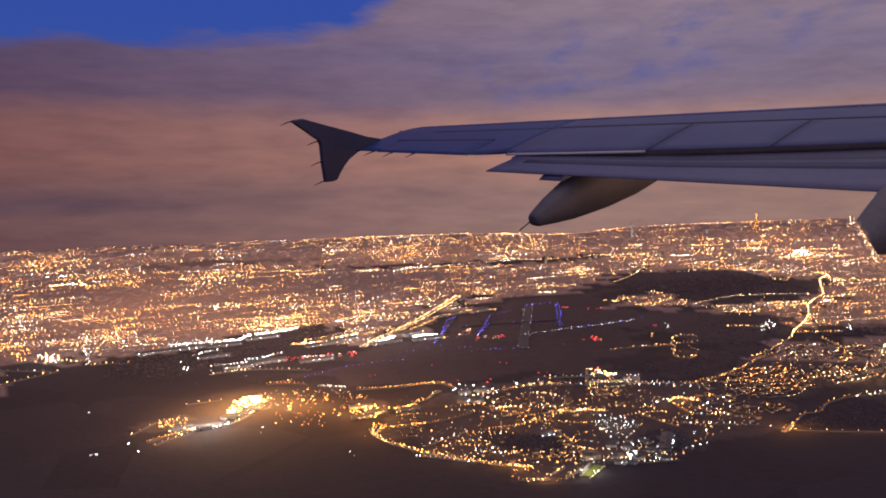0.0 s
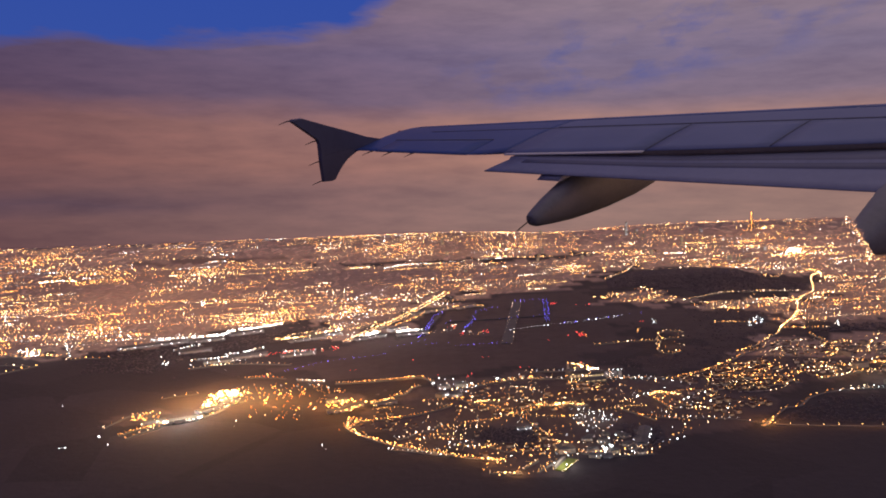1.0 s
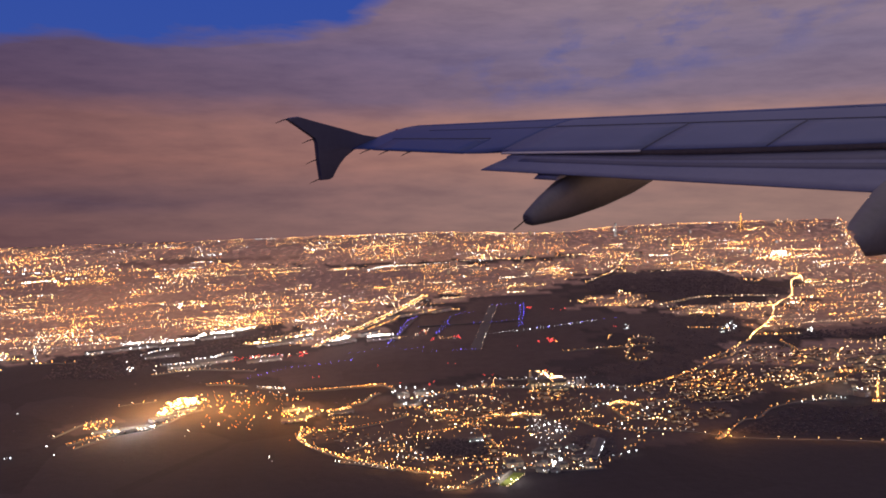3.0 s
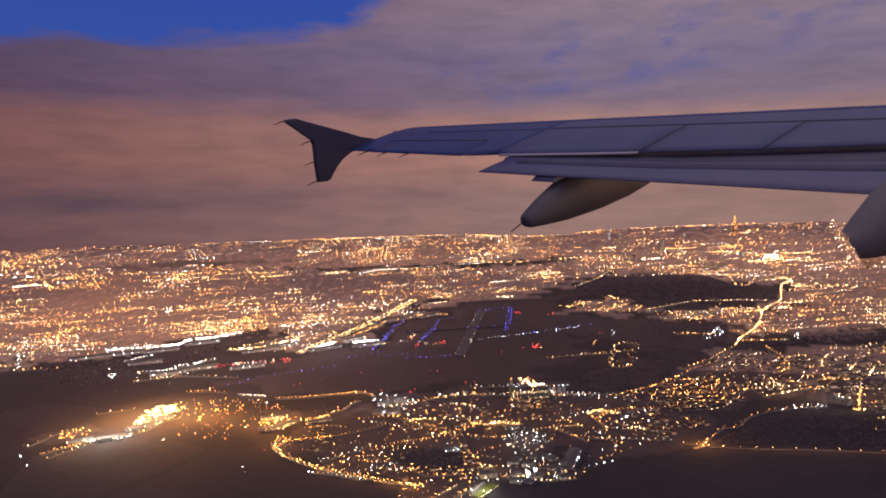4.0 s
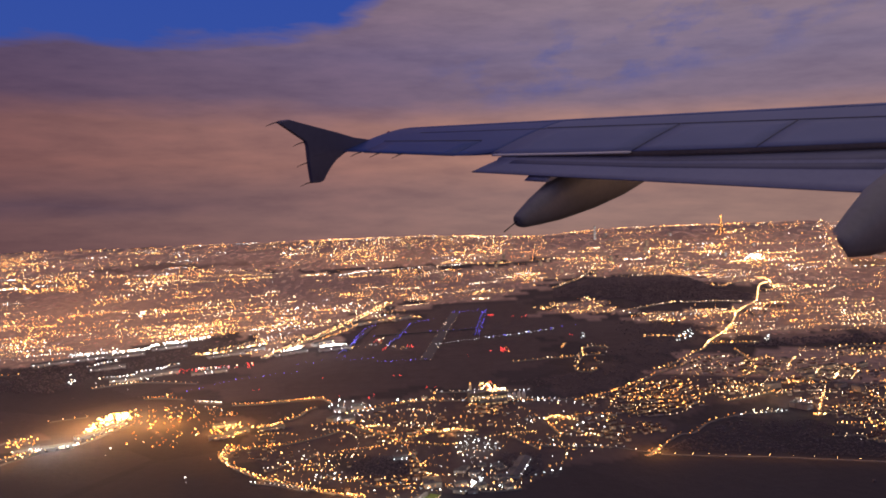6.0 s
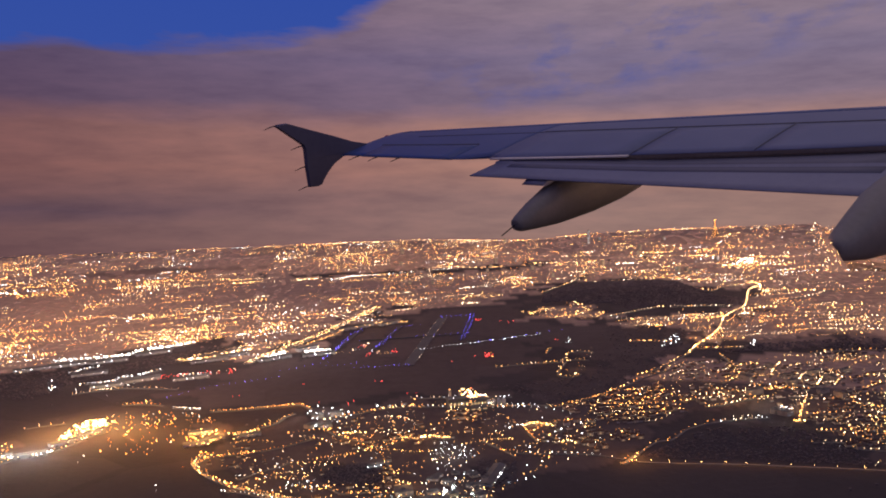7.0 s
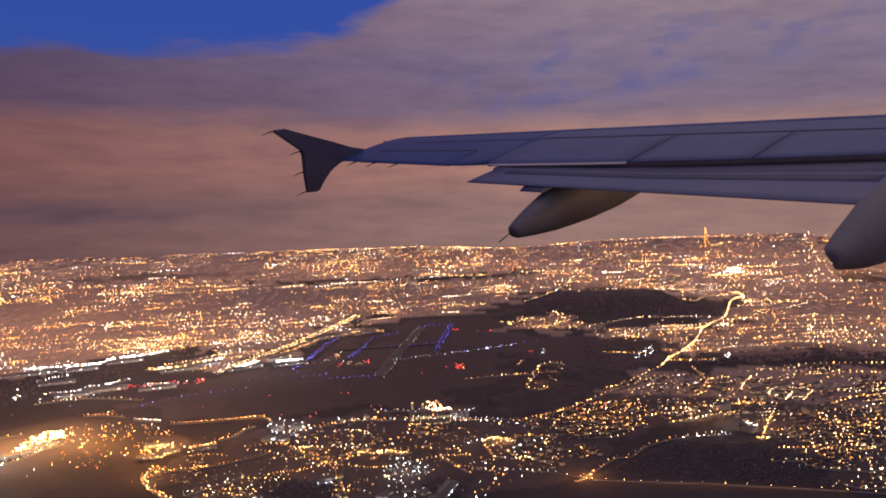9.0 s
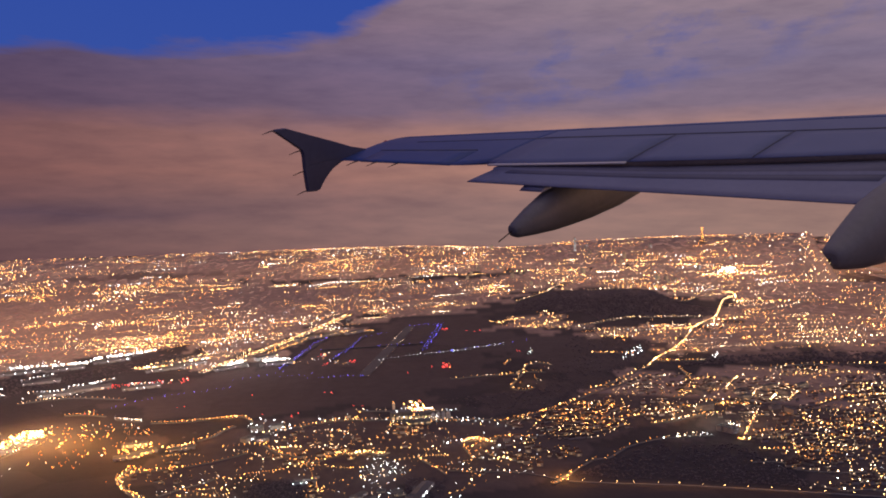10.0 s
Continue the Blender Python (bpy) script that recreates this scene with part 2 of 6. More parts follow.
def loft(bm, rings, cap=True):
    """Closed rings of equal length, joined into a tube."""
    vs = [[bm.verts.new(p) for p in r] for r in rings]
    n = len(vs[0])
    for a, b in zip(vs, vs[1:]):
        for i in range(n):
            bm.faces.new((a[i], a[(i + 1) % n], b[(i + 1) % n], b[i]))
    if cap:
        bm.faces.new(vs[0][::-1])
        bm.faces.new(vs[-1])
    bmesh.ops.recalc_face_normals(bm, faces=bm.faces)
    for f in bm.faces:
        f.smooth = len(f.verts) == 4
    return vs


# ---- the land ----
HILL = Vector((0.926, 2.869))


def past_skyline(x, y):
    """How far a place lies beyond the skyline, where the land is bent down to fit the camera's view."""
    return (y + 0.27 * x - 6.30 + 0.45 * math.exp(-((x - 0.8) / 0.4) ** 2)) / 1.036


def land(x, y):
    """The plain, a low wooded hill, the fall beyond the skyline, and a lower plain behind it and to the east, dropped
    to keep the wing's fairings in view.
    """
    z = 0.022 * math.exp(-(((x - HILL.x) / 0.30) ** 2 + ((y - HILL.y) / 0.28) ** 2))
    d = max(0.0, past_skyline(x, y) + 0.33)
    z -= 0.1 * d * d if d < 2.5 else 0.625 + 0.5 * (d - 2.5)
    east = min(0.909 * (x - 0.19) - 0.417 * (y - 0.07), math.hypot(x - 0.19, y - 0.07) - 3.45)
    z -= 1.8 * max(0.0, east)
    return max(z, -1.0)


def build_sky():
    bm = bmesh.new()
    bmesh.ops.create_uvsphere(bm, u_segments=96, v_segments=48, radius=1.0)
    for f in bm.faces:
        f.smooth = True
    me = bpy.data.meshes.new("backdrop")
    bm.to_mesh(me)
    bm.free()
    me.materials.append(sky_material())
    ob = new("backdrop", me)
    ob.matrix_basis = pose(0.2, 0, 0.45, -1.35, 5.89, -0.13) @ Matrix.Scale(19.5, 4)
    tagged(ob, "dusk sky, deep blue above layers of pink and violet cloud", "sky", kind="structure")


build_sky()


# ---- the wing ----
W_O, W_S = Vector((-1.605, 16.759, 1.021)), Vector((0.7796, -0.6196, -0.0915))
W_C, W_N = Vector((0.7484, 0.6264, 0.2178)), Vector((-0.0788, -0.2421, 0.9671))


def on_wing(s, a, h):
    """A place on the wing: s metres inboard of the tip, a metres ahead of the clean trailing edge, h metres up."""
    return W_O + s * W_S + a * W_C + h * W_N


def chord(s):
    return 1.86 + 0.232 * s if s < 9.6 else 4.087 + 0.10 * (s - 9.6)


def half_thickness(k):
    x = 1 - k
    return 0.52 * (0.2969 * math.sqrt(max(x, 0)) - 0.126 * x - 0.3516 * x ** 2 + 0.2843 * x ** 3 - 0.1036 * x ** 4)


def upper(k, s):
    return chord(s) * half_thickness(k) * 1.12


def lower(k, s):
    return -chord(s) * half_thickness(k) * 0.8


def spoiler_edge(s):
    """Where the spoilers end, as a share of the chord ahead of the trailing edge."""
    return 0.045 + 0.038 * (s - 3.5)


def wing_ring(s, k_up, k_low, lift=0.0):
    ks_up = [k_up + (1 - k_up) * math.sin(math.pi / 2 * i / 16) for i in range(17)]
    ks_low = [1 - (1 - k_low) * (1 - math.cos(math.pi / 2 * i / 12)) for i in range(1, 13)]
    c = chord(s)
    return [on_wing(s, k * c, upper(k, s) + lift + (0.006 if k < 0.02 else 0)) for k in ks_up] + [on_wing(s, k * c, lower(k, s)) for k in ks_low]


def surface_strip(name, pts, width, across, material, parent, proud=0.004):
    """A thin raised strip on the upper surface through wing places (s, k); across: 's' or 'a'."""
    bm = bmesh.new()
    rings = []
    for s, k in pts:
        w = width / 2
        ring = []
        for ds, da, dh in ((-w, -w, -0.01), (-w, -w, proud), (w, w, proud), (w, w, -0.01)):
            s2 = s + (ds if across == "s" else 0)
            a2 = k * chord(s) + (da if across == "a" else 0)
            ring.append(on_wing(s2, a2, upper(a2 / chord(s2), s2) + dh))
        rings.append(ring)
    loft(bm, rings)
    return part(name, bm, material, parent)


def spread(a, b, n):
    return [a + (b - a) * i / (n - 1) for i in range(n)]


def panel(name, s0, s1, k0, k1, material, parent, proud, label=""):
    """A raised skin panel between two span stations; k0 and k1 are functions of s."""
    bm = bmesh.new()
    rings = []
    for s in spread(s0, s1, 7):
        c = chord(s)
        ks = spread(k0(s), k1(s), 7)
        ring = [on_wing(s, k * c, upper(k, s) + proud) for k in ks]
        ring += [on_wing(s, k * c, upper(k, s) - 0.02) for k in reversed(ks)]
        rings.append(ring)
    loft(bm, rings)
    return part(name, bm, material, parent, label)


def build_wing():
    wing = thing("aircraft_wing", "grey airliner wing with lowered flaps and a pointed tip fence", "aircraft wing")
    # outer wing, whole section; its tip closes in a rounded cap
    bm = bmesh.new()
    rings = []
    for s, shrink in ((-0.10, 0.35), (-0.07, 0.7), (-0.02, 0.93), (0.06, 1.0)):
        base = wing_ring(0.0, 0.0, 0.0)
        mid = on_wing(0, 0.45 * chord(0), 0.02)
        rings.append([mid + (p - mid) * (0.75 + 0.25 * shrink) + s * W_S + W_N * 0 - W_N * ((p - mid).dot(W_N)) * (1 - shrink) for p in base])
    # the trailing edge bends forward where the flap begins
    rings += [wing_ring(s, k, k) for s, k in [(s, 0.10 * max(0.0, (s - 2.75) / 0.65) ** 1.6) for s in spread(0.2, 2.7, 7) + spread(2.85, 3.4, 6)]]
    loft(bm, rings)
    part("outer_wing", bm, PAINT_SKY_BLUE, wing)
    # inner wing, cut off behind the spoilers above and the flap cove below
    bm = bmesh.new()
    loft(bm, [wing_ring(s, spoiler_edge(s), 0.30) for s in [3.404] + spread(3.6, 12.8, 16)])
    part("inner_wing", bm, PAINT_INNER_GLARE, wing, "inner wing skin, glare put into its greyer, paler colour")
    # strip behind the spoilers, darkened in its colour for the gap's shade
    bm = bmesh.new()
    rings = []
    for s in spread(3.95, 12.8, 12):
        c, k = chord(s), spoiler_edge(s)
        u = upper(k, s)
        rings.append([on_wing(s, k * c + da, u + dh) for da, dh in ((-0.004, -0.004), (0.03, -0.13), (0.30, -0.16), (0.30, -0.03))])
    loft(bm, rings)
    part("trailing_shroud", bm, SHROUD_SHADE, wing, "shroud behind the spoilers, the gap's shade in its dark colour")
    # flap, lowered and drawn back
    for name, s0, s1 in (("outboard_flap", 3.40, 9.9), ("inboard_flap", 9.93, 12.8)):
        bm, vane = bmesh.new(), bmesh.new()
        rings, strips = [], []
        for s in spread(s0, s1, 16):
            c, k = chord(s), spoiler_edge(s)
            nose_a, nose_h = k * c + 0.28, upper(k, s) - 0.10 - 0.12 * min(1.0, max(0.0, (s - 3.4) / 3.0))

            def top(q):
                hump = (0.07 + 0.008 * s) * math.sin(math.pi * min(1, q * 0.92 + 0.02)) ** 0.8 * (0.35 + 0.65 * q)
                return -0.34 + (nose_a + 0.34) * q, -0.185 + (nose_h + 0.185) * q + (0.047 if q > 0.52 else 0.012) + hump

            ring = [top(q) for q in (0, 0.12, 0.25, 0.38, 0.50, 0.535, 0.6, 0.7, 0.8, 0.9, 1.0)]
            for i in range(9, -1, -1):
                q = i / 10
                ring.append((-0.34 + (nose_a + 0.34) * q, -0.185 + (nose_h + 0.185) * q - 0.05 * math.sin(math.pi * q)))
            # the outer end is cut on a slant, its trailing corner farthest out
            slant = max(0.0, 1 - (s - s0) / 0.9) * (0.45 if s0 < 4 else 0.0)

            def place(a, h):
                return on_wing(s + slant * (a + 0.34) / (nose_a + 0.34), a, h)

            rings.append([place(a, h) for a, h in ring])
            # vane strip; the flap's shaded band is put into its darker colour
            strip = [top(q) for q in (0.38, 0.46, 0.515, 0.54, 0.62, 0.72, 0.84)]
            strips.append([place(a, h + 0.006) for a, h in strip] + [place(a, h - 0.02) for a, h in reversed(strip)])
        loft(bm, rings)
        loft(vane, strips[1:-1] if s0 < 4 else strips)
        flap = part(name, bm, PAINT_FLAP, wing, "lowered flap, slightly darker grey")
        part("flap_vane", vane, PAINT_VANE_SHADE, flap, "vane strip along the flap, shade put into its darker colour")
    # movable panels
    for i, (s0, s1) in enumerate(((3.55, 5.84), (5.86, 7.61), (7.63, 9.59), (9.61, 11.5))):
        panel("spoiler", s0, s1, lambda s: spoiler_edge(s) + 0.004, lambda s: 0.56, PAINT_INNER_GLARE, wing, 0.005)
    panel("aileron", 0.55, 2.72, lambda s: 0.012, lambda s: 0.29, PAINT_SKY_BLUE, wing, 0.005)
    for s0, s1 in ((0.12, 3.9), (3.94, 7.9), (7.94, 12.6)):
        panel("slat", s0, s1, lambda s: 0.80, lambda s: 0.955, PAINT_SKY_BLUE, wing, 0.005)
    surface_strip("hinge_line", [(s, 0.572) for s in spread(3.5, 12.6, 14)], 0.026, "a", SEALANT, wing, 0.012)
    surface_strip("hinge_line", [(s, 0.305) for s in spread(0.5, 2.7, 8)], 0.026, "a", SEALANT, wing, 0.009)
    surface_strip("hinge_line", [(s, 0.56) for s in spread(0.9, 3.5, 8)], 0.022, "a", SEALANT, wing, 0.006)
    for s in (5.85, 7.62, 9.60):
        surface_strip("panel_gap", [(s, k) for k in spread(spoiler_edge(s) + 0.01, 0.565, 8)], 0.011, "s", SEALANT, wing, 0.0125)
    # pale strip added for the bright sky that shows through the flap slit
    surface_strip("metal_seal", [(s, spoiler_edge(s) - 0.012) for s in spread(3.50, 5.85, 10)], 0.055, "a", SLIT_SKY, wing, 0.012)
    # tip fence: an upper and a lower fin swept to the rear
    fins = (("upper_fin", PAINT_FIN, "upper fin of the tip fence, blue-grey", (-0.45, 0.35),
             [(-1.28, 0.86), (-1.25, 0.89), (-1.05, 0.87), (-0.55, 0.63), (-0.06, 0.40), (0.34, 0.20), (0.75, 0.05), (0.45, 0.02), (-0.20, 0.05), (-0.785, 0.07), (-0.765, 0.30), (-0.79, 0.40)]),
            ("lower_fin", PAINT_FIN, "lower fin of the tip fence, blue-grey", (-0.55, -0.10),
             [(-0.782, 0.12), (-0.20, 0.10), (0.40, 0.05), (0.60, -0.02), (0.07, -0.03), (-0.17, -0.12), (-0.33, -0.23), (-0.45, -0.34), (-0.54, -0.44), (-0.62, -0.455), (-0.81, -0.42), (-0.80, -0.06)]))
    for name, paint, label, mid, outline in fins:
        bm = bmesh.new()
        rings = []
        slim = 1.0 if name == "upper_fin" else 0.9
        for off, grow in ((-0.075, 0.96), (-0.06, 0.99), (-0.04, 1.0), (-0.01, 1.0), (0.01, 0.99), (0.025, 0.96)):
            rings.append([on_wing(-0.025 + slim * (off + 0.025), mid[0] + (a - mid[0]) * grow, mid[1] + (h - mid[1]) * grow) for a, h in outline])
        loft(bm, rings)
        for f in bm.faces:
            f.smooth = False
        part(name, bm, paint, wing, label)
    # flap track fairings: canoe-shaped pods under the flap
    pods = (((1.414, 13.257, -0.350), ((0.0, 0.07, -0.03, 0.07), (0.03, 0.10, -0.09, 0.10), (0.10, 0.13, -0.125, 0.13), (0.42, 0.26, -0.18, 0.18), (0.9, 0.42, -0.25, 0.22),
             (1.3, 0.50, -0.28, 0.24), (1.8, 0.52, -0.31, 0.25), (2.6, 0.52, -0.31, 0.25), (3.2, 0.50, -0.26, 0.22), (3.7, 0.52, -0.08, 0.16), (4.1, 0.6, 0.3, 0.06))),
            ((4.683, 9.612, -0.650), ((0.0, 0.08, -0.05, 0.08), (0.03, 0.12, -0.11, 0.11), (0.10, 0.14, -0.145, 0.15), (0.3, 0.20, -0.21, 0.19), (0.7, 0.31, -0.33, 0.24),
             (1.1, 0.42, -0.42, 0.27), (1.6, 0.46, -0.51, 0.29), (2.2, 0.46, -0.58, 0.30), (3.0, 0.46, -0.55, 0.29), (3.8, 0.46, -0.30, 0.22), (4.5, 0.5, 0.2, 0.08))))
    for origin, stations in pods:
        bm = bmesh.new()
        rings = []
        side = W_N.cross(W_C).normalized()
        for u, top, bottom, half in stations:
            centre = Vector(origin) + u * W_C + W_N * (top + bottom) / 2
            ring = []
            for i in range(20):
                a = 2 * math.pi * i / 20
                ca, sa = math.cos(a), math.sin(a)
                ring.append(centre + side * half * math.copysign(abs(ca) ** 0.8, ca) + W_N * (top - bottom) / 2 * math.copysign(abs(sa) ** 0.9, sa))
            rings.append(ring)
        loft(bm, rings)
        pod = part("flap_track_fairing", bm, PAINT_FAIRING, wing, "canoe-shaped flap track fairing, weathered grey")
        bm = bmesh.new()
        tip = Vector(origin) + W_N * 0.02
        loft(bm, [[p + side * 0.012 * math.cos(a) + W_N * 0.012 * math.sin(a) for a in (0, 2.1, 4.2)] for p in (tip + W_C * 0.05, tip - W_C * 0.30 - W_N * 0.09)])
        part("static_wick", bm, WICK, pod)
    bm = bmesh.new()
    rings = []
    for s in (4.5, 4.9):
        rings.append([on_wing(s, a, h) for a, h in ((-0.42, -0.255), (-0.30, -0.20), (0.10, -0.16), (0.10, -0.24), (-0.36, -0.275))])
    loft(bm, rings)
    part("flap_track_cover", bm, PAINT_FLAP, wing)
    # static dischargers on the tip fence and the aileron
    wicks = [(-0.03, -1.26, 0.87), (-0.03, -0.79, 0.38), (-0.03, -0.79, -0.02), (-0.03, -0.79, -0.40), (0.5, 0.0, 0.0), (1.0, 0.0, 0.0), (1.55, 0.0, 0.0)]
    for s, a, h in wicks:
        bm = bmesh.new()
        p = on_wing(s, a, h)
        loft(bm, [[q + W_S * r * math.cos(b) + W_N * r * math.sin(b) for b in (0, 2.1, 4.2)] for q, r in ((p + W_C * 0.06, 0.014), (p - W_C * 0.10, 0.012), (p - W_C * 0.26 - W_N * 0.02, 0.005))])
        part("static_wick", bm, WICK, wing)
    bm = bmesh.new()
    bmesh.ops.create_uvsphere(bm, u_segments=12, v_segments=8, radius=0.05, matrix=Matrix.Translation(on_wing(-0.06, 1.25, 0.06)))
    part("navigation_light", bm, LENS, wing, "red navigation light lens")


build_wing()


# ---- the city ----
random.seed(7)
EYE = Vector((0.19, 0.07))
LAMPS = {"sodium": [], "amber": [], "warm": [], "cool": [], "blue": [], "red": [], "faint": [], "flood": [], "flood_white": []}
HOUSES, TOWNS, STREET_LAMPS = [], [], []


def reach(x, y):
    return math.hypot(x - EYE.x, y - EYE.y)


def inside(x, y, poly):
    hit = False
    for (x0, y0), (x1, y1) in zip(poly, poly[1:] + poly[:1]):
        if (y0 > y) != (y1 > y) and x < (x1 - x0) * (y - y0) / (y1 - y0) + x0:
            hit = not hit
    return hit


def lamp(kind, x, y, size=1.0, z=None):
    """A street lamp, sized by its distance from EYE to fit the camera's view."""
    r = reach(x, y)
    rad = (0.00052 if r < 1.8 else 0.00046 if r < 3.0 else 0.00043) * r * (0.35 + 0.65 * size) * random.choice((0.8, 0.85, 0.9, 0.95, 1.0, 1.05, 1.35))
    if past_skyline(x, y) > -1.2:
        rad *= 0.75  # lamps shrunk towards the skyline in place of haze
    LAMPS[kind].append((x, y, land(x, y) + (0.0030 if z is None else z) + rad, rad))


DARK = {}
DARK["hill"] = [(0.599, 2.950), (0.739, 3.185), (0.844, 3.188), (1.056, 3.158), (1.078, 3.046), (1.079, 2.790), (1.185, 2.731), (1.148, 2.583), (1.106, 2.518), (0.914, 2.569), (0.747, 2.521), (0.685, 2.766), (0.575, 2.784)]
DARK["airfield"] = [(-0.342, 1.809), (-0.259, 1.941), (-0.209, 2.081), (-0.026, 2.158), (-0.001, 2.356), (0.072, 2.552), (0.172, 2.548), (0.209, 2.788), (0.321, 2.820), (0.504, 2.799), (0.514, 2.542), (0.520, 2.365), (0.492, 2.130), (0.424, 1.892), (0.345, 1.784), (0.193, 1.716), (-0.030, 1.717), (-0.205, 1.751)]
DARK["meadow"] = [(0.503, 2.465), (0.708, 2.338), (0.872, 2.231), (0.830, 2.058), (0.657, 1.778), (0.563, 1.676), (0.453, 1.607), (0.347, 1.745), (0.460, 1.776), (0.559, 1.803), (0.598, 1.952), (0.501, 2.099)]
DARK["strip"] = [(0.825, 1.984), (0.983, 2.005), (1.201, 2.002), (1.538, 1.872), (1.369, 1.647), (1.138, 1.881), (1.050, 1.925), (0.888, 1.927)]
DARK["park"] = [(0.533, 1.290), (0.621, 1.366), (0.670, 1.403), (0.800, 1.390), (0.823, 1.296), (0.834, 1.198), (0.670, 1.250)]
DARK["wood_a"] = [(-0.857, 2.185), (-0.578, 2.165), (-0.481, 2.292), (-0.383, 2.357), (-0.315, 2.402), (-0.285, 2.328), (-0.400, 2.184), (-0.529, 2.101), (-0.595, 2.023), (-0.613, 1.880), (-0.807, 1.923)]
DARK["wood_b"] = [(0.078, 1.328), (0.136, 1.339), (0.166, 1.297), (0.166, 1.239), (0.106, 1.244), (0.076, 1.273)]
DARK["wood_c"] = [(0.298, 1.318), (0.356, 1.308), (0.352, 1.223), (0.309, 1.196)]
DARK["fields_a"] = [(-1.844, 4.935), (-1.414, 5.016), (-0.800, 4.768), (-0.730, 4.578), (-1.342, 4.790), (-1.613, 4.673)]
DARK["fields_c"] = [(0.962, 2.019), (1.218, 2.033), (1.566, 1.910), (1.506, 1.830), (1.182, 1.966), (0.970, 1.975)]


def dark_place(x, y):
    return any(inside(x, y, p) for p in DARK.values())


def pick(mix):
    r = random.random() * sum(mix.values())
    for k, v in mix.items():
        r -= v
        if r <= 0:
            return k
    return k


def sample_in(poly):
    """A random place in a district, more of them where it is near."""
    rs, angs = [reach(*p) for p in poly], [math.atan2(p[0] - EYE.x, p[1] - EYE.y) for p in poly]
    while True:
        r = 1 / random.uniform(1 / max(rs), 1 / min(rs))
        a = random.uniform(min(angs), max(angs))
        x, y = EYE.x + r * math.sin(a), EYE.y + r * math.cos(a)
        if inside(x, y, poly):
            return x, y


def district(poly, quarters, mix, rows=(3, 7), length=(0.03, 0.09), pitch=0.0040, gap=0.009, lean=0.12, loose=0.07, size=1.0, extra=0.2, blocks=0, bare=-0.42, houses=False, z=None):
    """Quarters of parallel streets with lamps in even rows; each quarter has its own direction, pitch and kind of lamp."""
    TOWNS.append(poly)
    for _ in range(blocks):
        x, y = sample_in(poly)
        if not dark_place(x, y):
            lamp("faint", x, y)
    for _ in range(quarters):
        cx, cy = sample_in(poly)
        r = reach(cx, cy)
        if noise.noise(Vector((cx * 1.7, cy * 0.9, 9.0))) < bare:
            continue
        a = lean + 0.5 * noise.noise(Vector((cx * 0.8, cy * 0.8, 3.0))) + random.gauss(0, 0.10)
        side = a + math.pi / 2 + random.gauss(0, 0.25)
        step, between = pitch * r * random.uniform(0.75, 1.5), gap * r * r * random.uniform(0.7, 1.5)
        kind, bright = pick(mix), random.choice((0.55, 0.65, 0.75, 0.9, 1.05))
        n = max(3, int(random.uniform(*length) * r / step))
        for row in range(random.randint(*rows)):
            if random.random() < 0.2:
                continue
            ox, oy = cx + row * between * math.cos(side) + random.gauss(0, 2) * step, cy + row * between * math.sin(side)
            lit, row_kind, bend = bright * random.uniform(0.8, 1.2), kind if random.random() < 0.8 else pick(mix), random.gauss(0, 0.25)
            start, stop = random.randint(0, n // 3), n - random.randint(0, n // 3)
            close = random.random() < 0.16  # a main street, its lamps twice as close
            for i in range(2 * start, 2 * stop) if close else range(2 * start, 2 * stop, 2):
                u = i / 2 - n / 2
                b = a + bend * u / n
                x, y = ox + u * step * math.cos(b), oy + u * step * math.sin(b)
                x, y = x + random.gauss(0, loose) * step, y + random.gauss(0, loose) * between
                if not inside(x, y, poly) or dark_place(x, y):
                    continue
                if random.random() < 0.86:
                    lamp(row_kind, x, y, lit * size, z)
                if random.random() < extra:
                    lamp(pick(mix), x + random.gauss(0, 2) * step, y + random.gauss(0, 0.8) * between, random.uniform(0.4, 0.9) * size, z)
                if random.random() < 0.02:
                    lamp(random.choice(("flood", "flood", "flood_white")), x, y, 1.1 * size, z)
                if houses and random.random() < 0.8:
                    off = random.choice((-1, 1)) * random.uniform(0.006, 0.012)
                    HOUSES.append((x - off * math.sin(b), y + off * math.cos(b), b, random.uniform(0.004, 0.008)))


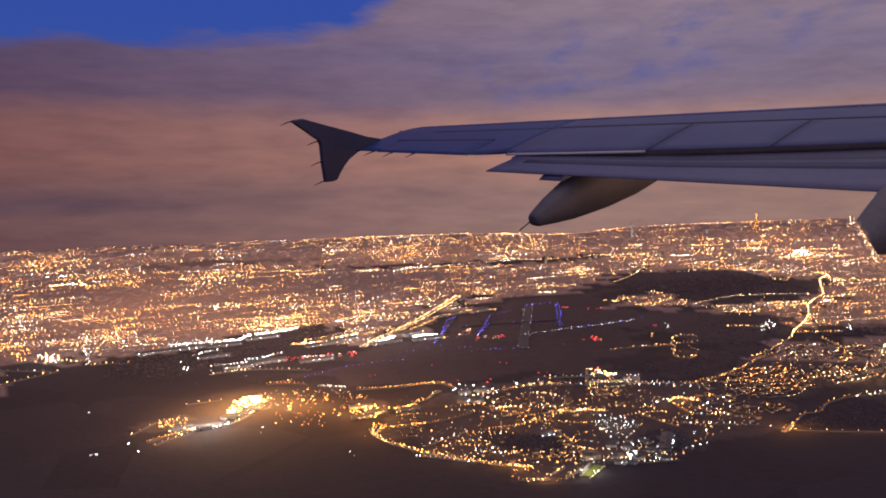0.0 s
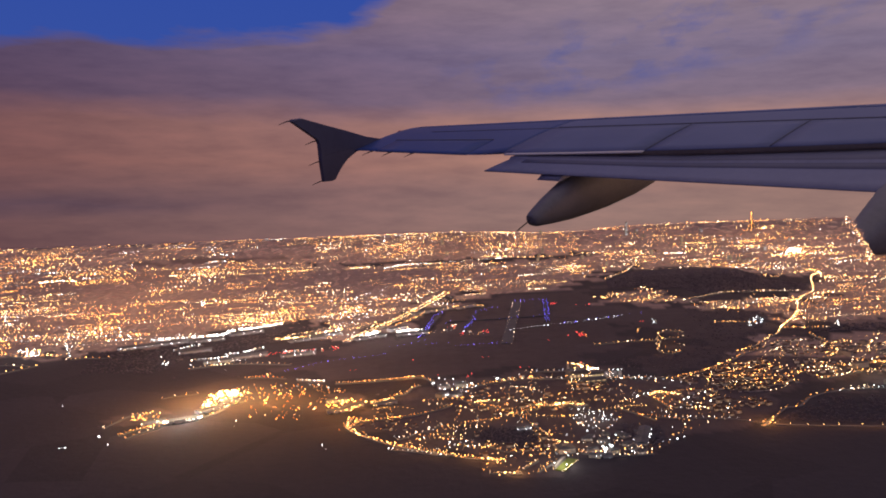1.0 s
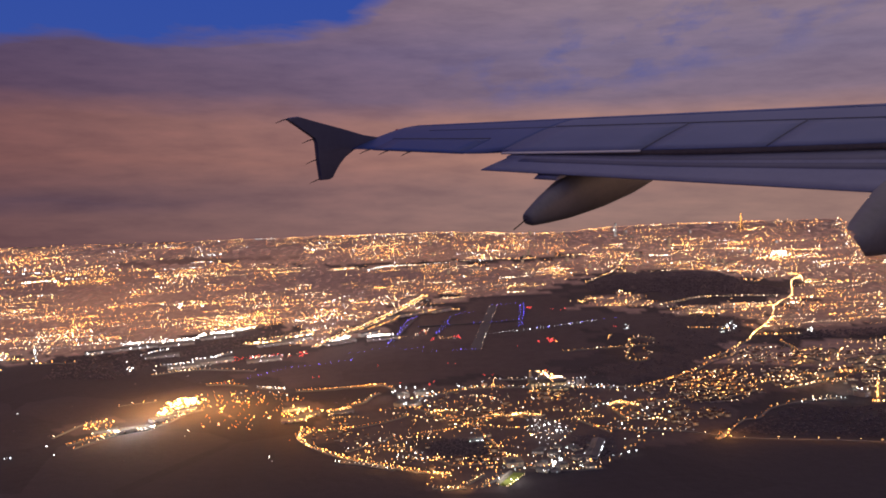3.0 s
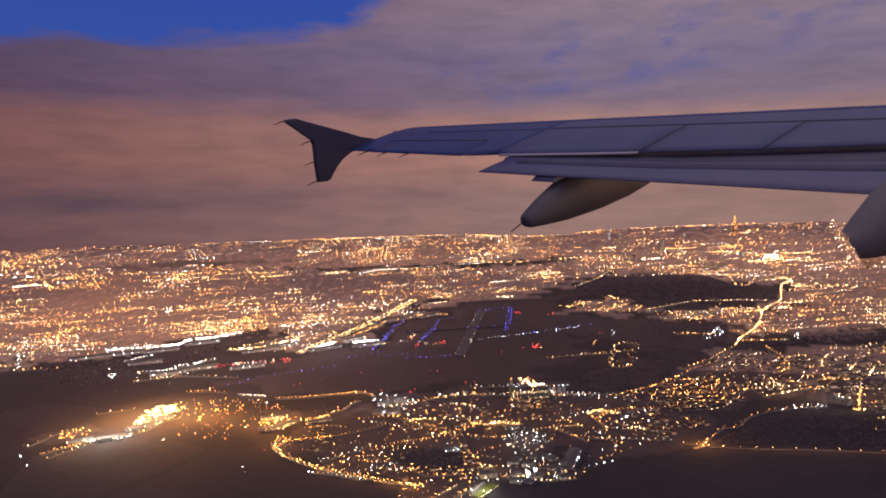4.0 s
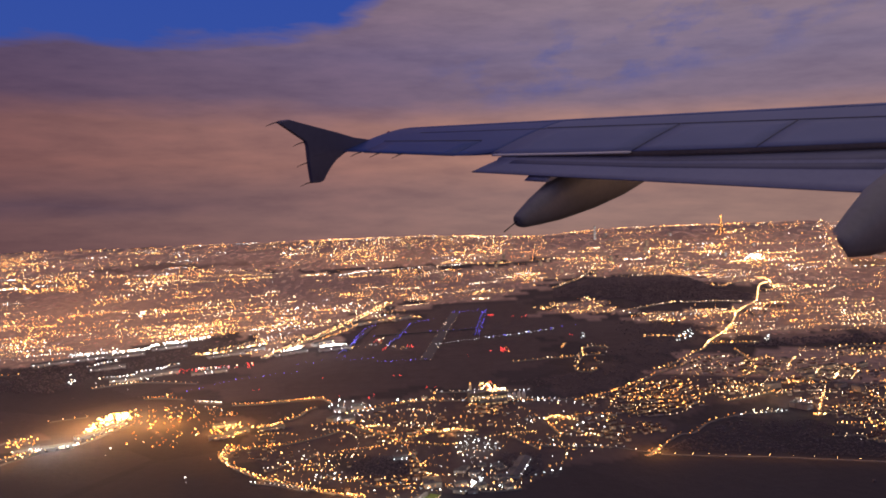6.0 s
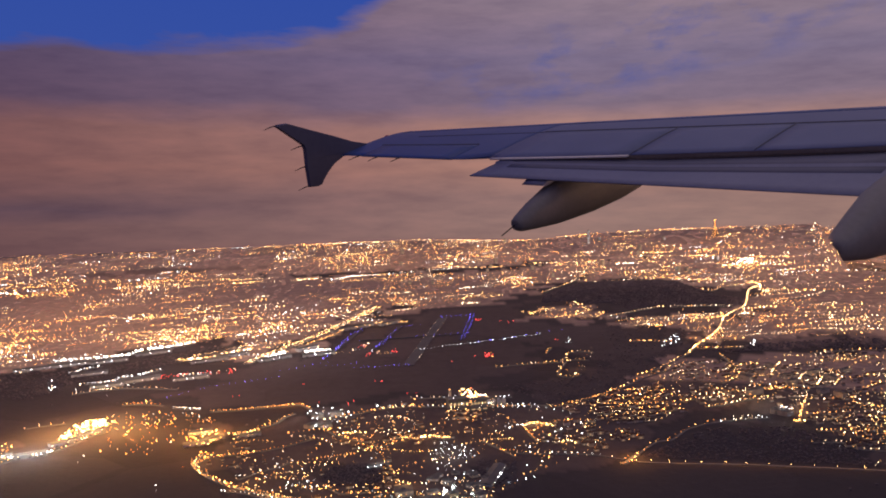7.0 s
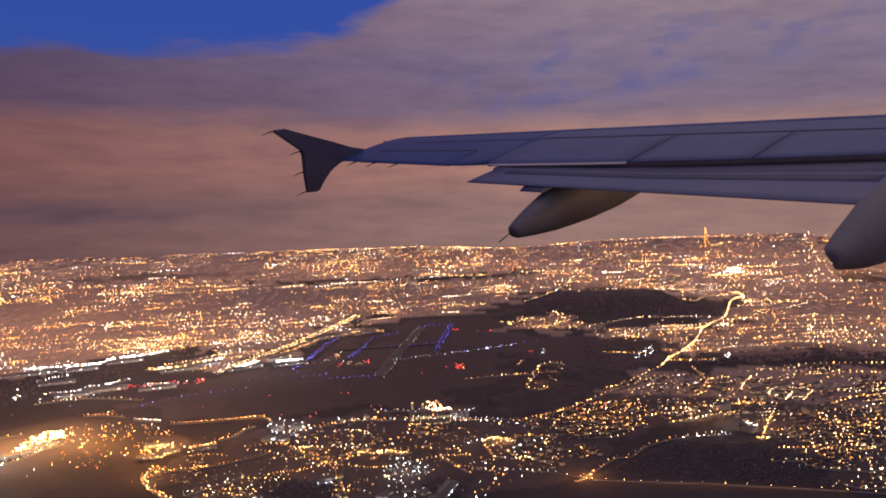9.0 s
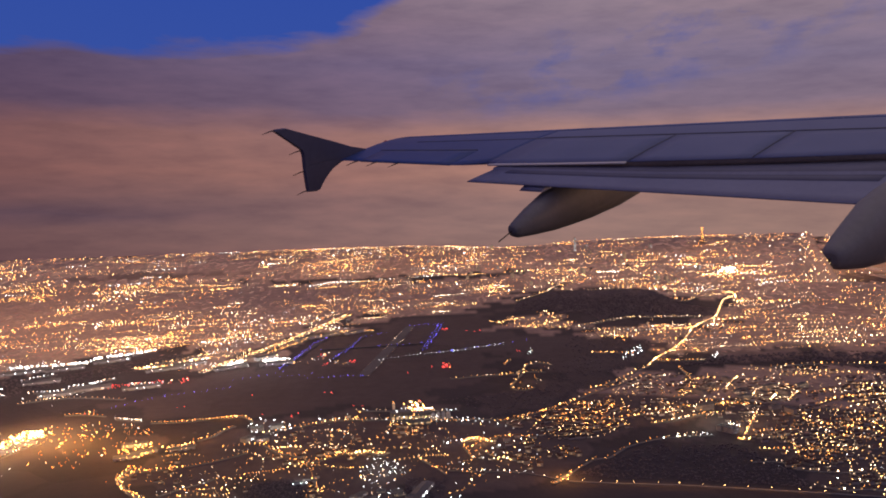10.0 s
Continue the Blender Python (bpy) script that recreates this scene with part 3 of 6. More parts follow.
def road(pts, mix, pitch, width=0.006, size=1.0, rows=1, jitter=0.0, single=None, label="asphalt road lined with street lamps"):
    """A road's ribbon with lamps along it."""
    verts, faces = [], []
    line = [Vector(p) for p in pts]
    dense = []
    for p, q, r2, t in zip([line[0]] + line[:-2], line[:-1], line[1:], line[2:] + [line[-1]]):
        for i in range(8):
            u = i / 8
            dense.append(0.5 * (2 * q + (r2 - p) * u + (2 * p - 5 * q + 4 * r2 - t) * u * u + (3 * q - p - 3 * r2 + t) * u ** 3))
    dense.append(line[-1])
    for i, p in enumerate(dense):
        d = (dense[min(i + 1, len(dense) - 1)] - dense[max(i - 1, 0)]).normalized()
        w = Vector((-d.y, d.x)) * width * reach(*p) / 4
        for q, dz in ((p - w, -0.002), (p - w, 0.0012), (p + w, 0.0012), (p + w, -0.002)):
            verts.append((q.x, q.y, land(q.x, q.y) + dz))
        if i:
            o = 4 * i
            for k in range(3):
                faces.append((o + k - 4, o + k, o + k + 1, o + k - 3))
    tagged(mesh_object("road", verts, faces, ASPHALT), label, "road", kind="structure")
    left = 0.0
    for p, q in zip(dense, dense[1:]):
        seg = (q - p).length
        d = (q - p).normalized()
        while left < seg:
            c = p + d * left
            r = reach(*c)
            # lamps look closer together along the line of sight, so fewer bodies stand for them there
            deep = 1 + 2.2 * abs(d.dot((c - EYE).normalized()))
            w = Vector((-d.y, d.x)) * width * r / 4
            for k in range(rows):
                o = c + (w * (1 if k % 2 else -1) if rows > 1 else w * 0) + Vector((random.gauss(0, 1), random.gauss(0, 1.5))) * jitter * r
                if single:
                    STREET_LAMPS.append((o.x, o.y, math.degrees(math.atan2(d.y, d.x)), single))
                else:
                    lamp(pick(mix), o.x, o.y, size)
            left += (1.0 if single else 0.75) * pitch * r * deep * random.uniform(0.85, 1.15)
        left -= seg


def lot(poly, count, mix, size=1.0, z=None, paved=True):
    """Lamps scattered over a yard, or between the houses of a village on unpaved ground."""
    if paved:
        TOWNS.append(poly)
    for _ in range(count):
        lamp(pick(mix), *sample_in(poly), size, z)


def lanes(poly, count, mix, pitch=0.0055, most=20, size=0.75):
    """Small winding streets, each a string of lamps of one kind that follows its bends, with dark gardens between."""
    for _ in range(count):
        x, y = sample_in(poly)
        a, turn = random.choice((0.1, 0.1, 1.2, -0.7)) + random.gauss(0, 0.35), random.gauss(0, 0.10)
        kind, lit, close = pick(mix), size * random.uniform(0.7, 1.25), random.choice((0.55, 0.8, 1.0, 1.0, 1.3))
        for i in range(random.randint(5, most)):
            r = reach(x, y)
            deep = 1 + 2.0 * abs((x - EYE.x) * math.cos(a) + (y - EYE.y) * math.sin(a)) / r
            x, y, a = x + close * pitch * r * deep * math.cos(a), y + close * pitch * r * deep * math.sin(a), a + turn + random.gauss(0, 0.08)
            if not inside(x, y, poly):
                break
            if not dark_place(x, y) and random.random() < 0.92:
                lamp(kind if random.random() < 0.85 else pick(mix), x, y, lit)


GOLDEN, ORANGES, WHITES = {"amber": 3, "sodium": 2, "warm": 0.6}, {"sodium": 3, "amber": 1}, {"cool": 3, "warm": 1.6, "flood_white": 2.0}
# motorway past the airfield, its ramp and the lit aprons
road([(-0.218, 2.116), (-0.178, 2.229), (-0.121, 2.360), (-0.048, 2.592), (0.024, 2.845), (0.042, 2.927)], {"amber": 3, "warm": 2, "flood": 1.0}, 0.0018, 0.012, 0.95, 2, 0.0003)
road([(-0.213, 2.141), (-0.159, 2.299), (-0.090, 2.499), (-0.021, 2.732)], {"warm": 3, "amber": 2}, 0.0030, 0.006, 0.8, 1, 0.0003)
road([(-0.105, 2.322), (-0.051, 2.432), (-0.014, 2.541), (0.037, 2.584), (0.096, 2.594), (0.152, 2.585)], {"sodium": 3, "amber": 3, "flood": 0.5}, 0.0014, 0.008, 0.95, 1, 0.0007)
road([(-0.083, 2.788), (-0.018, 2.911), (0.016, 2.990)], GOLDEN, 0.003, 0.005, 0.9, 1, 0.0008)
road([(-0.183, 2.153), (-0.162, 2.203), (-0.142, 2.233)], WHITES, 0.0014, 0.008, 1.68, 2, 0.0012, None, "service road lined with white floodlights")
road([(-0.091, 2.212), (-0.061, 2.225), (-0.029, 2.223)], WHITES, 0.0014, 0.008, 1.61, 2, 0.0010, None, "service road lined with white floodlights")
# the winding avenue, the roads round the wooded hill
road([(0.793, 1.935), (0.832, 2.009), (0.876, 2.073), (0.930, 2.163), (0.974, 2.258), (1.011, 2.346), (1.053, 2.410), (1.093, 2.458), (1.132, 2.520), (1.185, 2.653), (1.239, 2.777), (1.272, 2.819), (1.281, 2.800), (1.310, 2.891), (1.308, 2.939), (1.295, 2.977)], {"amber": 3, "warm": 1.5, "flood": 0.6}, 0.0014, 0.005, 1.1, 1, 0.0002)
road([(0.644, 1.771), (0.699, 1.821), (0.752, 1.886), (0.793, 1.935)], GOLDEN, 0.0042, 0.005, 0.9, 1, 0.001)
road([(0.723, 2.458), (0.759, 2.486), (0.806, 2.511), (0.854, 2.536), (0.905, 2.550)], {"warm": 2, "amber": 1}, 0.0024, 0.003, 0.85, 1, 0.0002)
road([(0.920, 2.544), (0.973, 2.535), (1.032, 2.524), (1.088, 2.503)], {"warm": 2, "amber": 1}, 0.0034, 0.003, 0.6, 1, 0.0001)
road([(0.728, 2.436), (0.801, 2.400), (0.869, 2.367), (0.944, 2.350)], {"warm": 3, "cool": 1}, 0.0045, 0.003, 0.55, 1, 0.0001)
road([(0.608, 3.005), (0.678, 3.130), (0.753, 3.285), (0.813, 3.468), (0.889, 3.715)], {"amber": 2, "warm": 2}, 0.0030, 0.004, 0.85, 1, 0.0005)
road([(0.783, 3.307), (0.832, 3.211)], {"warm": 2, "amber": 1}, 0.005, 0.003, 0.8, 1, 0.0008)
road([(0.882, 3.188), (0.977, 3.214), (1.064, 3.226)], {"warm": 2, "amber": 1}, 0.0032, 0.003, 0.8, 1, 0.0006)
road([(1.091, 2.798), (1.115, 2.761), (1.159, 2.825), (1.240, 2.877)], GOLDEN, 0.0030, 0.003, 0.9, 1, 0.0008)
# the lamp-lit road across the dark fields and the roads that meet it
road([(0.524, 1.268), (0.589, 1.249), (0.663, 1.232), (0.732, 1.210), (0.777, 1.196), (0.898, 1.155)], {"amber": 1}, 0.0180, 0.006, 1.2, 1, 0, "amber", "asphalt road crossing dark fields under spaced lamps")
road([(0.503, 1.262), (0.521, 1.284), (0.533, 1.300)], {"amber": 2, "sodium": 2, "flood": 0.6}, 0.0026, 0.012, 1.1, 2, 0.0022)
road([(0.533, 1.300), (0.572, 1.349), (0.597, 1.356), (0.618, 1.382), (0.636, 1.403), (0.668, 1.423), (0.699, 1.433)], ORANGES, 0.0046, 0.005, 0.9, 1, 0.0016)
road([(0.361, 1.337), (0.410, 1.325), (0.459, 1.314), (0.481, 1.302), (0.509, 1.279)], {"warm": 1, "cool": 1}, 0.0095, 0.003, 0.8, 1, 0.0004)
road([(0.699, 1.433), (0.747, 1.436), (0.776, 1.434)], {"warm": 1, "cool": 2}, 0.0045, 0.004, 0.8, 1, 0.0012)
# village beside the airfield
road([(0.449, 1.932), (0.484, 1.934), (0.512, 1.933), (0.531, 1.983), (0.547, 2.024), (0.574, 2.029), (0.599, 2.009)], {"amber": 3, "warm": 1, "sodium": 1}, 0.0040, 0.004, 0.95, 1, 0.0010)
road([(0.525, 1.935), (0.504, 1.871), (0.491, 1.820), (0.500, 1.792), (0.518, 1.787), (0.536, 1.809)], GOLDEN, 0.0042, 0.004, 0.9, 1, 0.0012)
road([(0.369, 1.918), (0.404, 1.926), (0.449, 1.932)], GOLDEN, 0.0058, 0.004, 0.9, 1, 0.001)
lot([(0.450, 1.943), (0.517, 1.974), (0.550, 2.043), (0.600, 2.015), (0.570, 1.888), (0.530, 1.789), (0.488, 1.790), (0.496, 1.885)], 16, {"sodium": 3, "warm": 2}, 0.5, None, False)
road([(0.534, 1.945), (0.552, 1.946), (0.575, 1.934)], GOLDEN, 0.0050, 0.003, 0.8, 1, 0.0010)
road([(0.493, 2.033), (0.503, 2.063), (0.512, 2.082)], ORANGES, 0.0024, 0.003, 0.7, 1, 0.0006)
# suburb between the airfield and the park
road([(0.453, 1.575), (0.482, 1.596), (0.511, 1.610), (0.556, 1.646)], ORANGES, 0.0026, 0.005, 1.09, 1, 0.0006)
road([(0.556, 1.646), (0.600, 1.690), (0.648, 1.745), (0.709, 1.796), (0.774, 1.868)], GOLDEN, 0.0046, 0.005, 1.15, 1, 0.0010)
road([(0.538, 1.572), (0.586, 1.561), (0.636, 1.558), (0.673, 1.562), (0.715, 1.581), (0.754, 1.589)], ORANGES, 0.0040, 0.005, 1.15, 1, 0.0010)
road([(0.700, 1.517), (0.729, 1.523), (0.762, 1.538), (0.795, 1.551), (0.822, 1.553)], {"amber": 3, "warm": 1}, 0.0024, 0.005, 1.09, 1, 0.0004)
road([(0.752, 1.597), (0.750, 1.565), (0.735, 1.521)], {"amber": 3, "warm": 1}, 0.0028, 0.005, 1.09, 1, 0.0004)
road([(0.855, 1.906), (0.852, 1.847), (0.844, 1.783), (0.834, 1.734), (0.811, 1.695), (0.779, 1.670)], {"amber": 3, "sodium": 1}, 0.0032, 0.005, 1.15, 1, 0.0005)
road([(0.886, 1.706), (0.911, 1.755), (0.938, 1.796)], {"amber": 1, "warm": 1}, 0.0016, 0.005, 1.09, 1, 0.0002)
road([(0.912, 1.647), (0.939, 1.688), (0.960, 1.712)], {"amber": 1, "warm": 1}, 0.0016, 0.005, 1.09, 1, 0.0002)
road([(0.935, 1.615), (0.966, 1.662), (1.004, 1.716)], {"amber": 1, "warm": 1}, 0.0016, 0.005, 1.09, 1, 0.0002)
road([(0.963, 1.608), (0.985, 1.639), (1.007, 1.666)], {"amber": 1, "warm": 1}, 0.0016, 0.005, 1.09, 1, 0.0002)
road([(0.828, 1.636), (0.861, 1.610), (0.891, 1.595), (0.914, 1.589)], ORANGES, 0.0052, 0.004, 0.96, 1, 0.0002)
road([(0.812, 1.407), (0.839, 1.459), (0.861, 1.501), (0.884, 1.543)], {"amber": 2, "sodium": 2}, 0.0016, 0.006, 1.15, 1, 0.0004)
road([(0.804, 1.408), (0.818, 1.402)], {"flood": 1, "sodium": 2}, 0.003, 0.006, 1.15, 1, 0.0006)
road([(0.821, 1.992), (0.880, 1.975), (0.931, 1.967)], GOLDEN, 0.0036, 0.004, 1.15, 1, 0.0004)
road([(0.707, 2.110), (0.754, 2.096), (0.795, 2.076)], ORANGES, 0.0042, 0.004, 1.02, 1, 0.0005)
road([(1.069, 2.404), (1.143, 2.318), (1.340, 2.267)], GOLDEN, 0.0042, 0.004, 0.96, 1, 0.0004)
road([(1.222, 2.542), (1.310, 2.590), (1.394, 2.643), (1.448, 2.700)], {"warm": 1}, 0.0035, 0.003, 0.90, 1, 0.0001)
road([(1.263, 2.725), (1.368, 2.720), (1.563, 2.690)], ORANGES, 0.0038, 0.004, 1.02, 1, 0.0004)
# quarters beyond the park
road([(0.819, 1.357), (0.846, 1.352), (0.873, 1.347), (0.901, 1.337)], {"amber": 1, "sodium": 2}, 0.0038, 0.005, 1.09, 1, 0.0005)
road([(0.897, 1.327), (0.918, 1.329), (0.952, 1.331)], GOLDEN, 0.003, 0.005, 1.15, 1, 0.0005)
road([(0.788, 1.303), (0.818, 1.301), (0.833, 1.288), (0.835, 1.267), (0.857, 1.254), (0.894, 1.244), (0.946, 1.245)], {"warm": 2, "amber": 1}, 0.0085, 0.005, 1.28, 1, 0.0006)
road([(0.912, 1.273), (0.901, 1.247), (0.894, 1.222), (0.896, 1.205), (0.904, 1.202)], {"warm": 2, "amber": 1}, 0.0040, 0.006, 1.22, 1, 0.0004)
road([(0.938, 1.260), (0.929, 1.234), (0.923, 1.209), (0.925, 1.196)], {"amber": 2, "warm": 1}, 0.0036, 0.006, 1.22, 1, 0.0004)
road([(0.842, 1.205), (0.852, 1.187), (0.864, 1.181), (0.886, 1.182), (0.921, 1.169)], {"amber": 2, "warm": 2}, 0.0062, 0.006, 1.28, 1, 0.0018)
road([(0.958, 1.463), (0.980, 1.443), (1.000, 1.430), (1.024, 1.396)], ORANGES, 0.0045, 0.005, 1.15, 1, 0.0006)
road([(0.998, 1.574), (1.045, 1.602), (1.088, 1.609), (1.139, 1.614)], GOLDEN, 0.0036, 0.005, 1.09, 1, 0.0005)
road([(1.037, 1.875), (1.104, 1.880), (1.169, 1.869), (1.260, 1.846)], GOLDEN, 0.0050, 0.005, 1.09, 1, 0.0005)
# the town's ring road and streets
road([(-0.132, 1.426), (-0.136, 1.395), (-0.133, 1.372), (-0.118, 1.345), (-0.092, 1.310), (-0.060, 1.276), (-0.023, 1.247), (0.021, 1.218), (0.063, 1.190), (0.110, 1.171)], {"sodium": 3, "amber": 3, "warm": 0.5}, 0.0026, 0.009, 1.22, 2, 0.0010)
road([(-0.059, 1.248), (-0.029, 1.237), (-0.003, 1.222), (0.031, 1.203)], {"warm": 2, "cool": 2}, 0.0040, 0.004, 1.15, 1, 0.0004)
road([(-0.133, 1.372), (-0.126, 1.387), (-0.119, 1.406), (-0.116, 1.426)], {"sodium": 3, "flood": 0.5}, 0.0030, 0.008, 1.41, 2, 0.0012)
road([(-0.047, 1.293), (-0.018, 1.323), (0.006, 1.340), (0.020, 1.364)], {"amber": 1, "warm": 1}, 0.0065, 0.004, 1.02, 1, 0.0007)
road([(-0.111, 1.404), (-0.067, 1.411), (-0.032, 1.422), (0.011, 1.448), (0.037, 1.474)], ORANGES, 0.0038, 0.004, 0.90, 1, 0.0006)
road([(-0.191, 1.688), (-0.146, 1.683), (-0.093, 1.688), (-0.050, 1.696), (-0.023, 1.699), (-0.006, 1.678), (0.008, 1.650)], {"sodium": 2, "amber": 1}, 0.0028, 0.005, 1.02, 1, 0.0004)
road([(-0.275, 1.732), (-0.245, 1.717), (-0.215, 1.706)], {"warm": 1, "cool": 1}, 0.0015, 0.004, 1.02, 1, 0.0001)
road([(-0.393, 1.779), (-0.365, 1.782), (-0.340, 1.804)], {"amber": 1, "sodium": 1}, 0.0036, 0.004, 1.09, 1, 0.0002)
road([(-0.371, 1.779), (-0.336, 1.771), (-0.302, 1.755)], {"sodium": 1, "red": 1}, 0.0036, 0.004, 0.90, 1, 0.0002)
road([(-0.106, 1.522), (-0.084, 1.524), (-0.064, 1.537)], {"amber": 3, "sodium": 1}, 0.0018, 0.010, 1.28, 2, 0.0012)
road([(-0.067, 1.556), (-0.045, 1.580), (-0.035, 1.616), (-0.021, 1.636)], {"amber": 3, "sodium": 1}, 0.0030, 0.006, 1.15, 1, 0.0008)
road([(0.053, 1.515), (0.085, 1.468), (0.110, 1.448), (0.135, 1.431), (0.148, 1.398)], ORANGES, 0.0030, 0.005, 1.22, 1, 0.0012)
road([(0.084, 1.485), (0.108, 1.487), (0.127, 1.480)], {"amber": 2, "warm": 1}, 0.0036, 0.006, 1.15, 1, 0.0007)
road([(0.134, 1.398), (0.166, 1.416), (0.189, 1.433)], ORANGES, 0.0036, 0.004, 1.02, 1, 0.0006)
road([(0.186, 1.446), (0.217, 1.440), (0.236, 1.440), (0.263, 1.425)], {"amber": 3, "warm": 1, "flood": 0.3}, 0.0021, 0.009, 1.28, 2, 0.0010)
road([(0.043, 1.577), (0.077, 1.600), (0.118, 1.619), (0.160, 1.638)], ORANGES, 0.0042, 0.004, 1.02, 1, 0.0007)
road([(0.384, 1.473), (0.401, 1.480), (0.421, 1.472), (0.427, 1.457)], {"amber": 3, "flood": 0.3}, 0.0020, 0.008, 1.28, 2, 0.0008)
road([(0.386, 1.446), (0.392, 1.413), (0.398, 1.382)], {"sodium": 1}, 0.0022, 0.005, 1.09, 1, 0.0005)
road([(0.411, 1.428), (0.424, 1.401), (0.436, 1.368)], {"sodium": 1}, 0.0030, 0.005, 1.02, 1, 0.0005)
road([(0.169, 1.344), (0.170, 1.317), (0.177, 1.290), (0.183, 1.267)], {"sodium": 1, "amber": 1}, 0.0030, 0.005, 1.28, 1, 0.0010)
road([(0.314, 1.406), (0.329, 1.377), (0.348, 1.342), (0.358, 1.321)], {"amber": 2, "warm": 1, "sodium": 1}, 0.0048, 0.005, 1.15, 1, 0.0010)
road([(0.085, 1.249), (0.111, 1.213), (0.136, 1.209), (0.162, 1.220)], {"sodium": 2, "amber": 2}, 0.0040, 0.006, 1.28, 1, 0.0018)
road([(0.218, 1.187), (0.244, 1.175), (0.278, 1.165), (0.315, 1.168)], {"amber": 1, "warm": 1}, 0.0050, 0.006, 1.15, 1, 0.0005)
road([(0.085, 1.125), (0.107, 1.119), (0.128, 1.120)], {"amber": 2, "warm": 1, "flood": 0.4}, 0.0034, 0.006, 1.28, 1, 0.0006)
road([(0.130, 1.133), (0.144, 1.153), (0.154, 1.167)], {"warm": 2, "amber": 1}, 0.0022, 0.005, 1.02, 1, 0.0002)
road([(0.147, 1.119), (0.162, 1.139), (0.178, 1.163)], ORANGES, 0.0030, 0.006, 1.15, 1, 0.0012)
# depot and orange yards in the fields
road([(-0.517, 1.402), (-0.499, 1.430), (-0.471, 1.450), (-0.460, 1.478)], {"sodium": 2, "amber": 2}, 0.0028, 0.006, 0.8, 2, 0.0010)
road([(-0.498, 1.383), (-0.484, 1.411), (-0.466, 1.433), (-0.450, 1.462)], {"amber": 2, "warm": 1}, 0.0060, 0.005, 0.95, 1, 0.0008)
road([(-0.460, 1.461), (-0.444, 1.475), (-0.420, 1.470), (-0.402, 1.487)], {"flood_white": 1}, 0.0020, 0.008, 1.0, 2, 0.0012, None, "yard road lined with white floodlights")
road([(-0.402, 1.487), (-0.383, 1.519), (-0.372, 1.561), (-0.345, 1.586)], {"amber": 2, "warm": 1, "flood": 0.4}, 0.0030, 0.006, 1.0, 1, 0.0016)
road([(-0.523, 1.641), (-0.509, 1.650), (-0.483, 1.657), (-0.457, 1.664)], {"warm": 1, "amber": 1}, 0.0120, 0.004, 0.9, 1, 0.0003)
road([(-0.564, 1.452), (-0.554, 1.490), (-0.545, 1.523), (-0.526, 1.544)], {"amber": 1, "warm": 1}, 0.0100, 0.004, 0.9, 1, 0.0006)
lot([(-0.421, 1.552), (-0.429, 1.629), (-0.413, 1.676), (-0.382, 1.669), (-0.361, 1.622), (-0.377, 1.585), (-0.392, 1.535)], 130, {"flood": 3, "flood_white": 0.5, "amber": 1}, 1.7)
lot([(-0.419, 1.515), (-0.435, 1.647), (-0.378, 1.695), (-0.348, 1.627), (-0.368, 1.541)], 110, {"amber": 3, "sodium": 3, "warm": 1}, 0.8)
lot([(-0.542, 1.504), (-0.530, 1.556), (-0.493, 1.541), (-0.468, 1.507), (-0.484, 1.476), (-0.514, 1.475)], 44, {"amber": 3, "sodium": 2, "flood": 0.4}, 0.9)
lot([(-0.177, 1.470), (-0.194, 1.529), (-0.190, 1.587), (-0.119, 1.548), (-0.111, 1.496), (-0.134, 1.468)], 40, {"sodium": 3, "amber": 1}, 1.3)
lot([(-0.177, 1.470), (-0.194, 1.529), (-0.173, 1.559), (-0.119, 1.538), (-0.111, 1.496), (-0.134, 1.468)], 16, {"flood": 1}, 1.1)
lot([(-0.316, 1.562), (-0.308, 1.596), (-0.292, 1.558), (-0.299, 1.538)], 10, {"flood": 1, "amber": 2}, 0.9)
lot([(-0.305, 1.439), (-0.338, 1.523), (-0.281, 1.580), (-0.202, 1.513), (-0.201, 1.435), (-0.231, 1.408)], 34, {"sodium": 4, "warm": 1, "amber": 1}, 0.75, None, False)
lot([(-0.394, 1.639), (-0.362, 1.708), (-0.297, 1.711), (-0.223, 1.683), (-0.153, 1.610), (-0.219, 1.579), (-0.321, 1.577)], 60, {"sodium": 4, "warm": 1, "amber": 1, "cool": 0.5}, 0.75, None, False)
# freight yards west of the airfield
road([(-0.760, 2.296), (-0.702, 2.302), (-0.627, 2.303), (-0.580, 2.320), (-0.568, 2.355)], WHITES, 0.0022, 0.006, 1.68, 2, 0.0014, None, "service road lined with white floodlights")
road([(-0.571, 2.363), (-0.539, 2.386), (-0.504, 2.400), (-0.471, 2.423), (-0.443, 2.457)], WHITES, 0.0020, 0.006, 1.68, 2, 0.0012, None, "service road lined with white floodlights")
road([(-0.654, 2.133), (-0.628, 2.165), (-0.597, 2.196)], WHITES, 0.0026, 0.006, 1.26, 1, 0.0008, None, "service road lined with white floodlights")
road([(-0.494, 2.038), (-0.459, 2.053), (-0.436, 2.090), (-0.417, 2.104)], WHITES, 0.0026, 0.006, 1.40, 1, 0.0012, None, "service road lined with white floodlights")
road([(-0.360, 2.034), (-0.319, 2.030), (-0.278, 2.026)], WHITES, 0.0029, 0.006, 1.47, 1, 0.0008, None, "service road lined with white floodlights")
road([(-0.559, 1.997), (-0.520, 1.999), (-0.486, 2.013)], WHITES, 0.0031, 0.006, 1.33, 1, 0.0006, None, "service road lined with white floodlights")
road([(-0.547, 1.899), (-0.521, 1.914), (-0.482, 1.925), (-0.433, 1.929), (-0.316, 1.891)], {"warm": 2, "amber": 1}, 0.0040, 0.005, 0.8, 1, 0.0005)
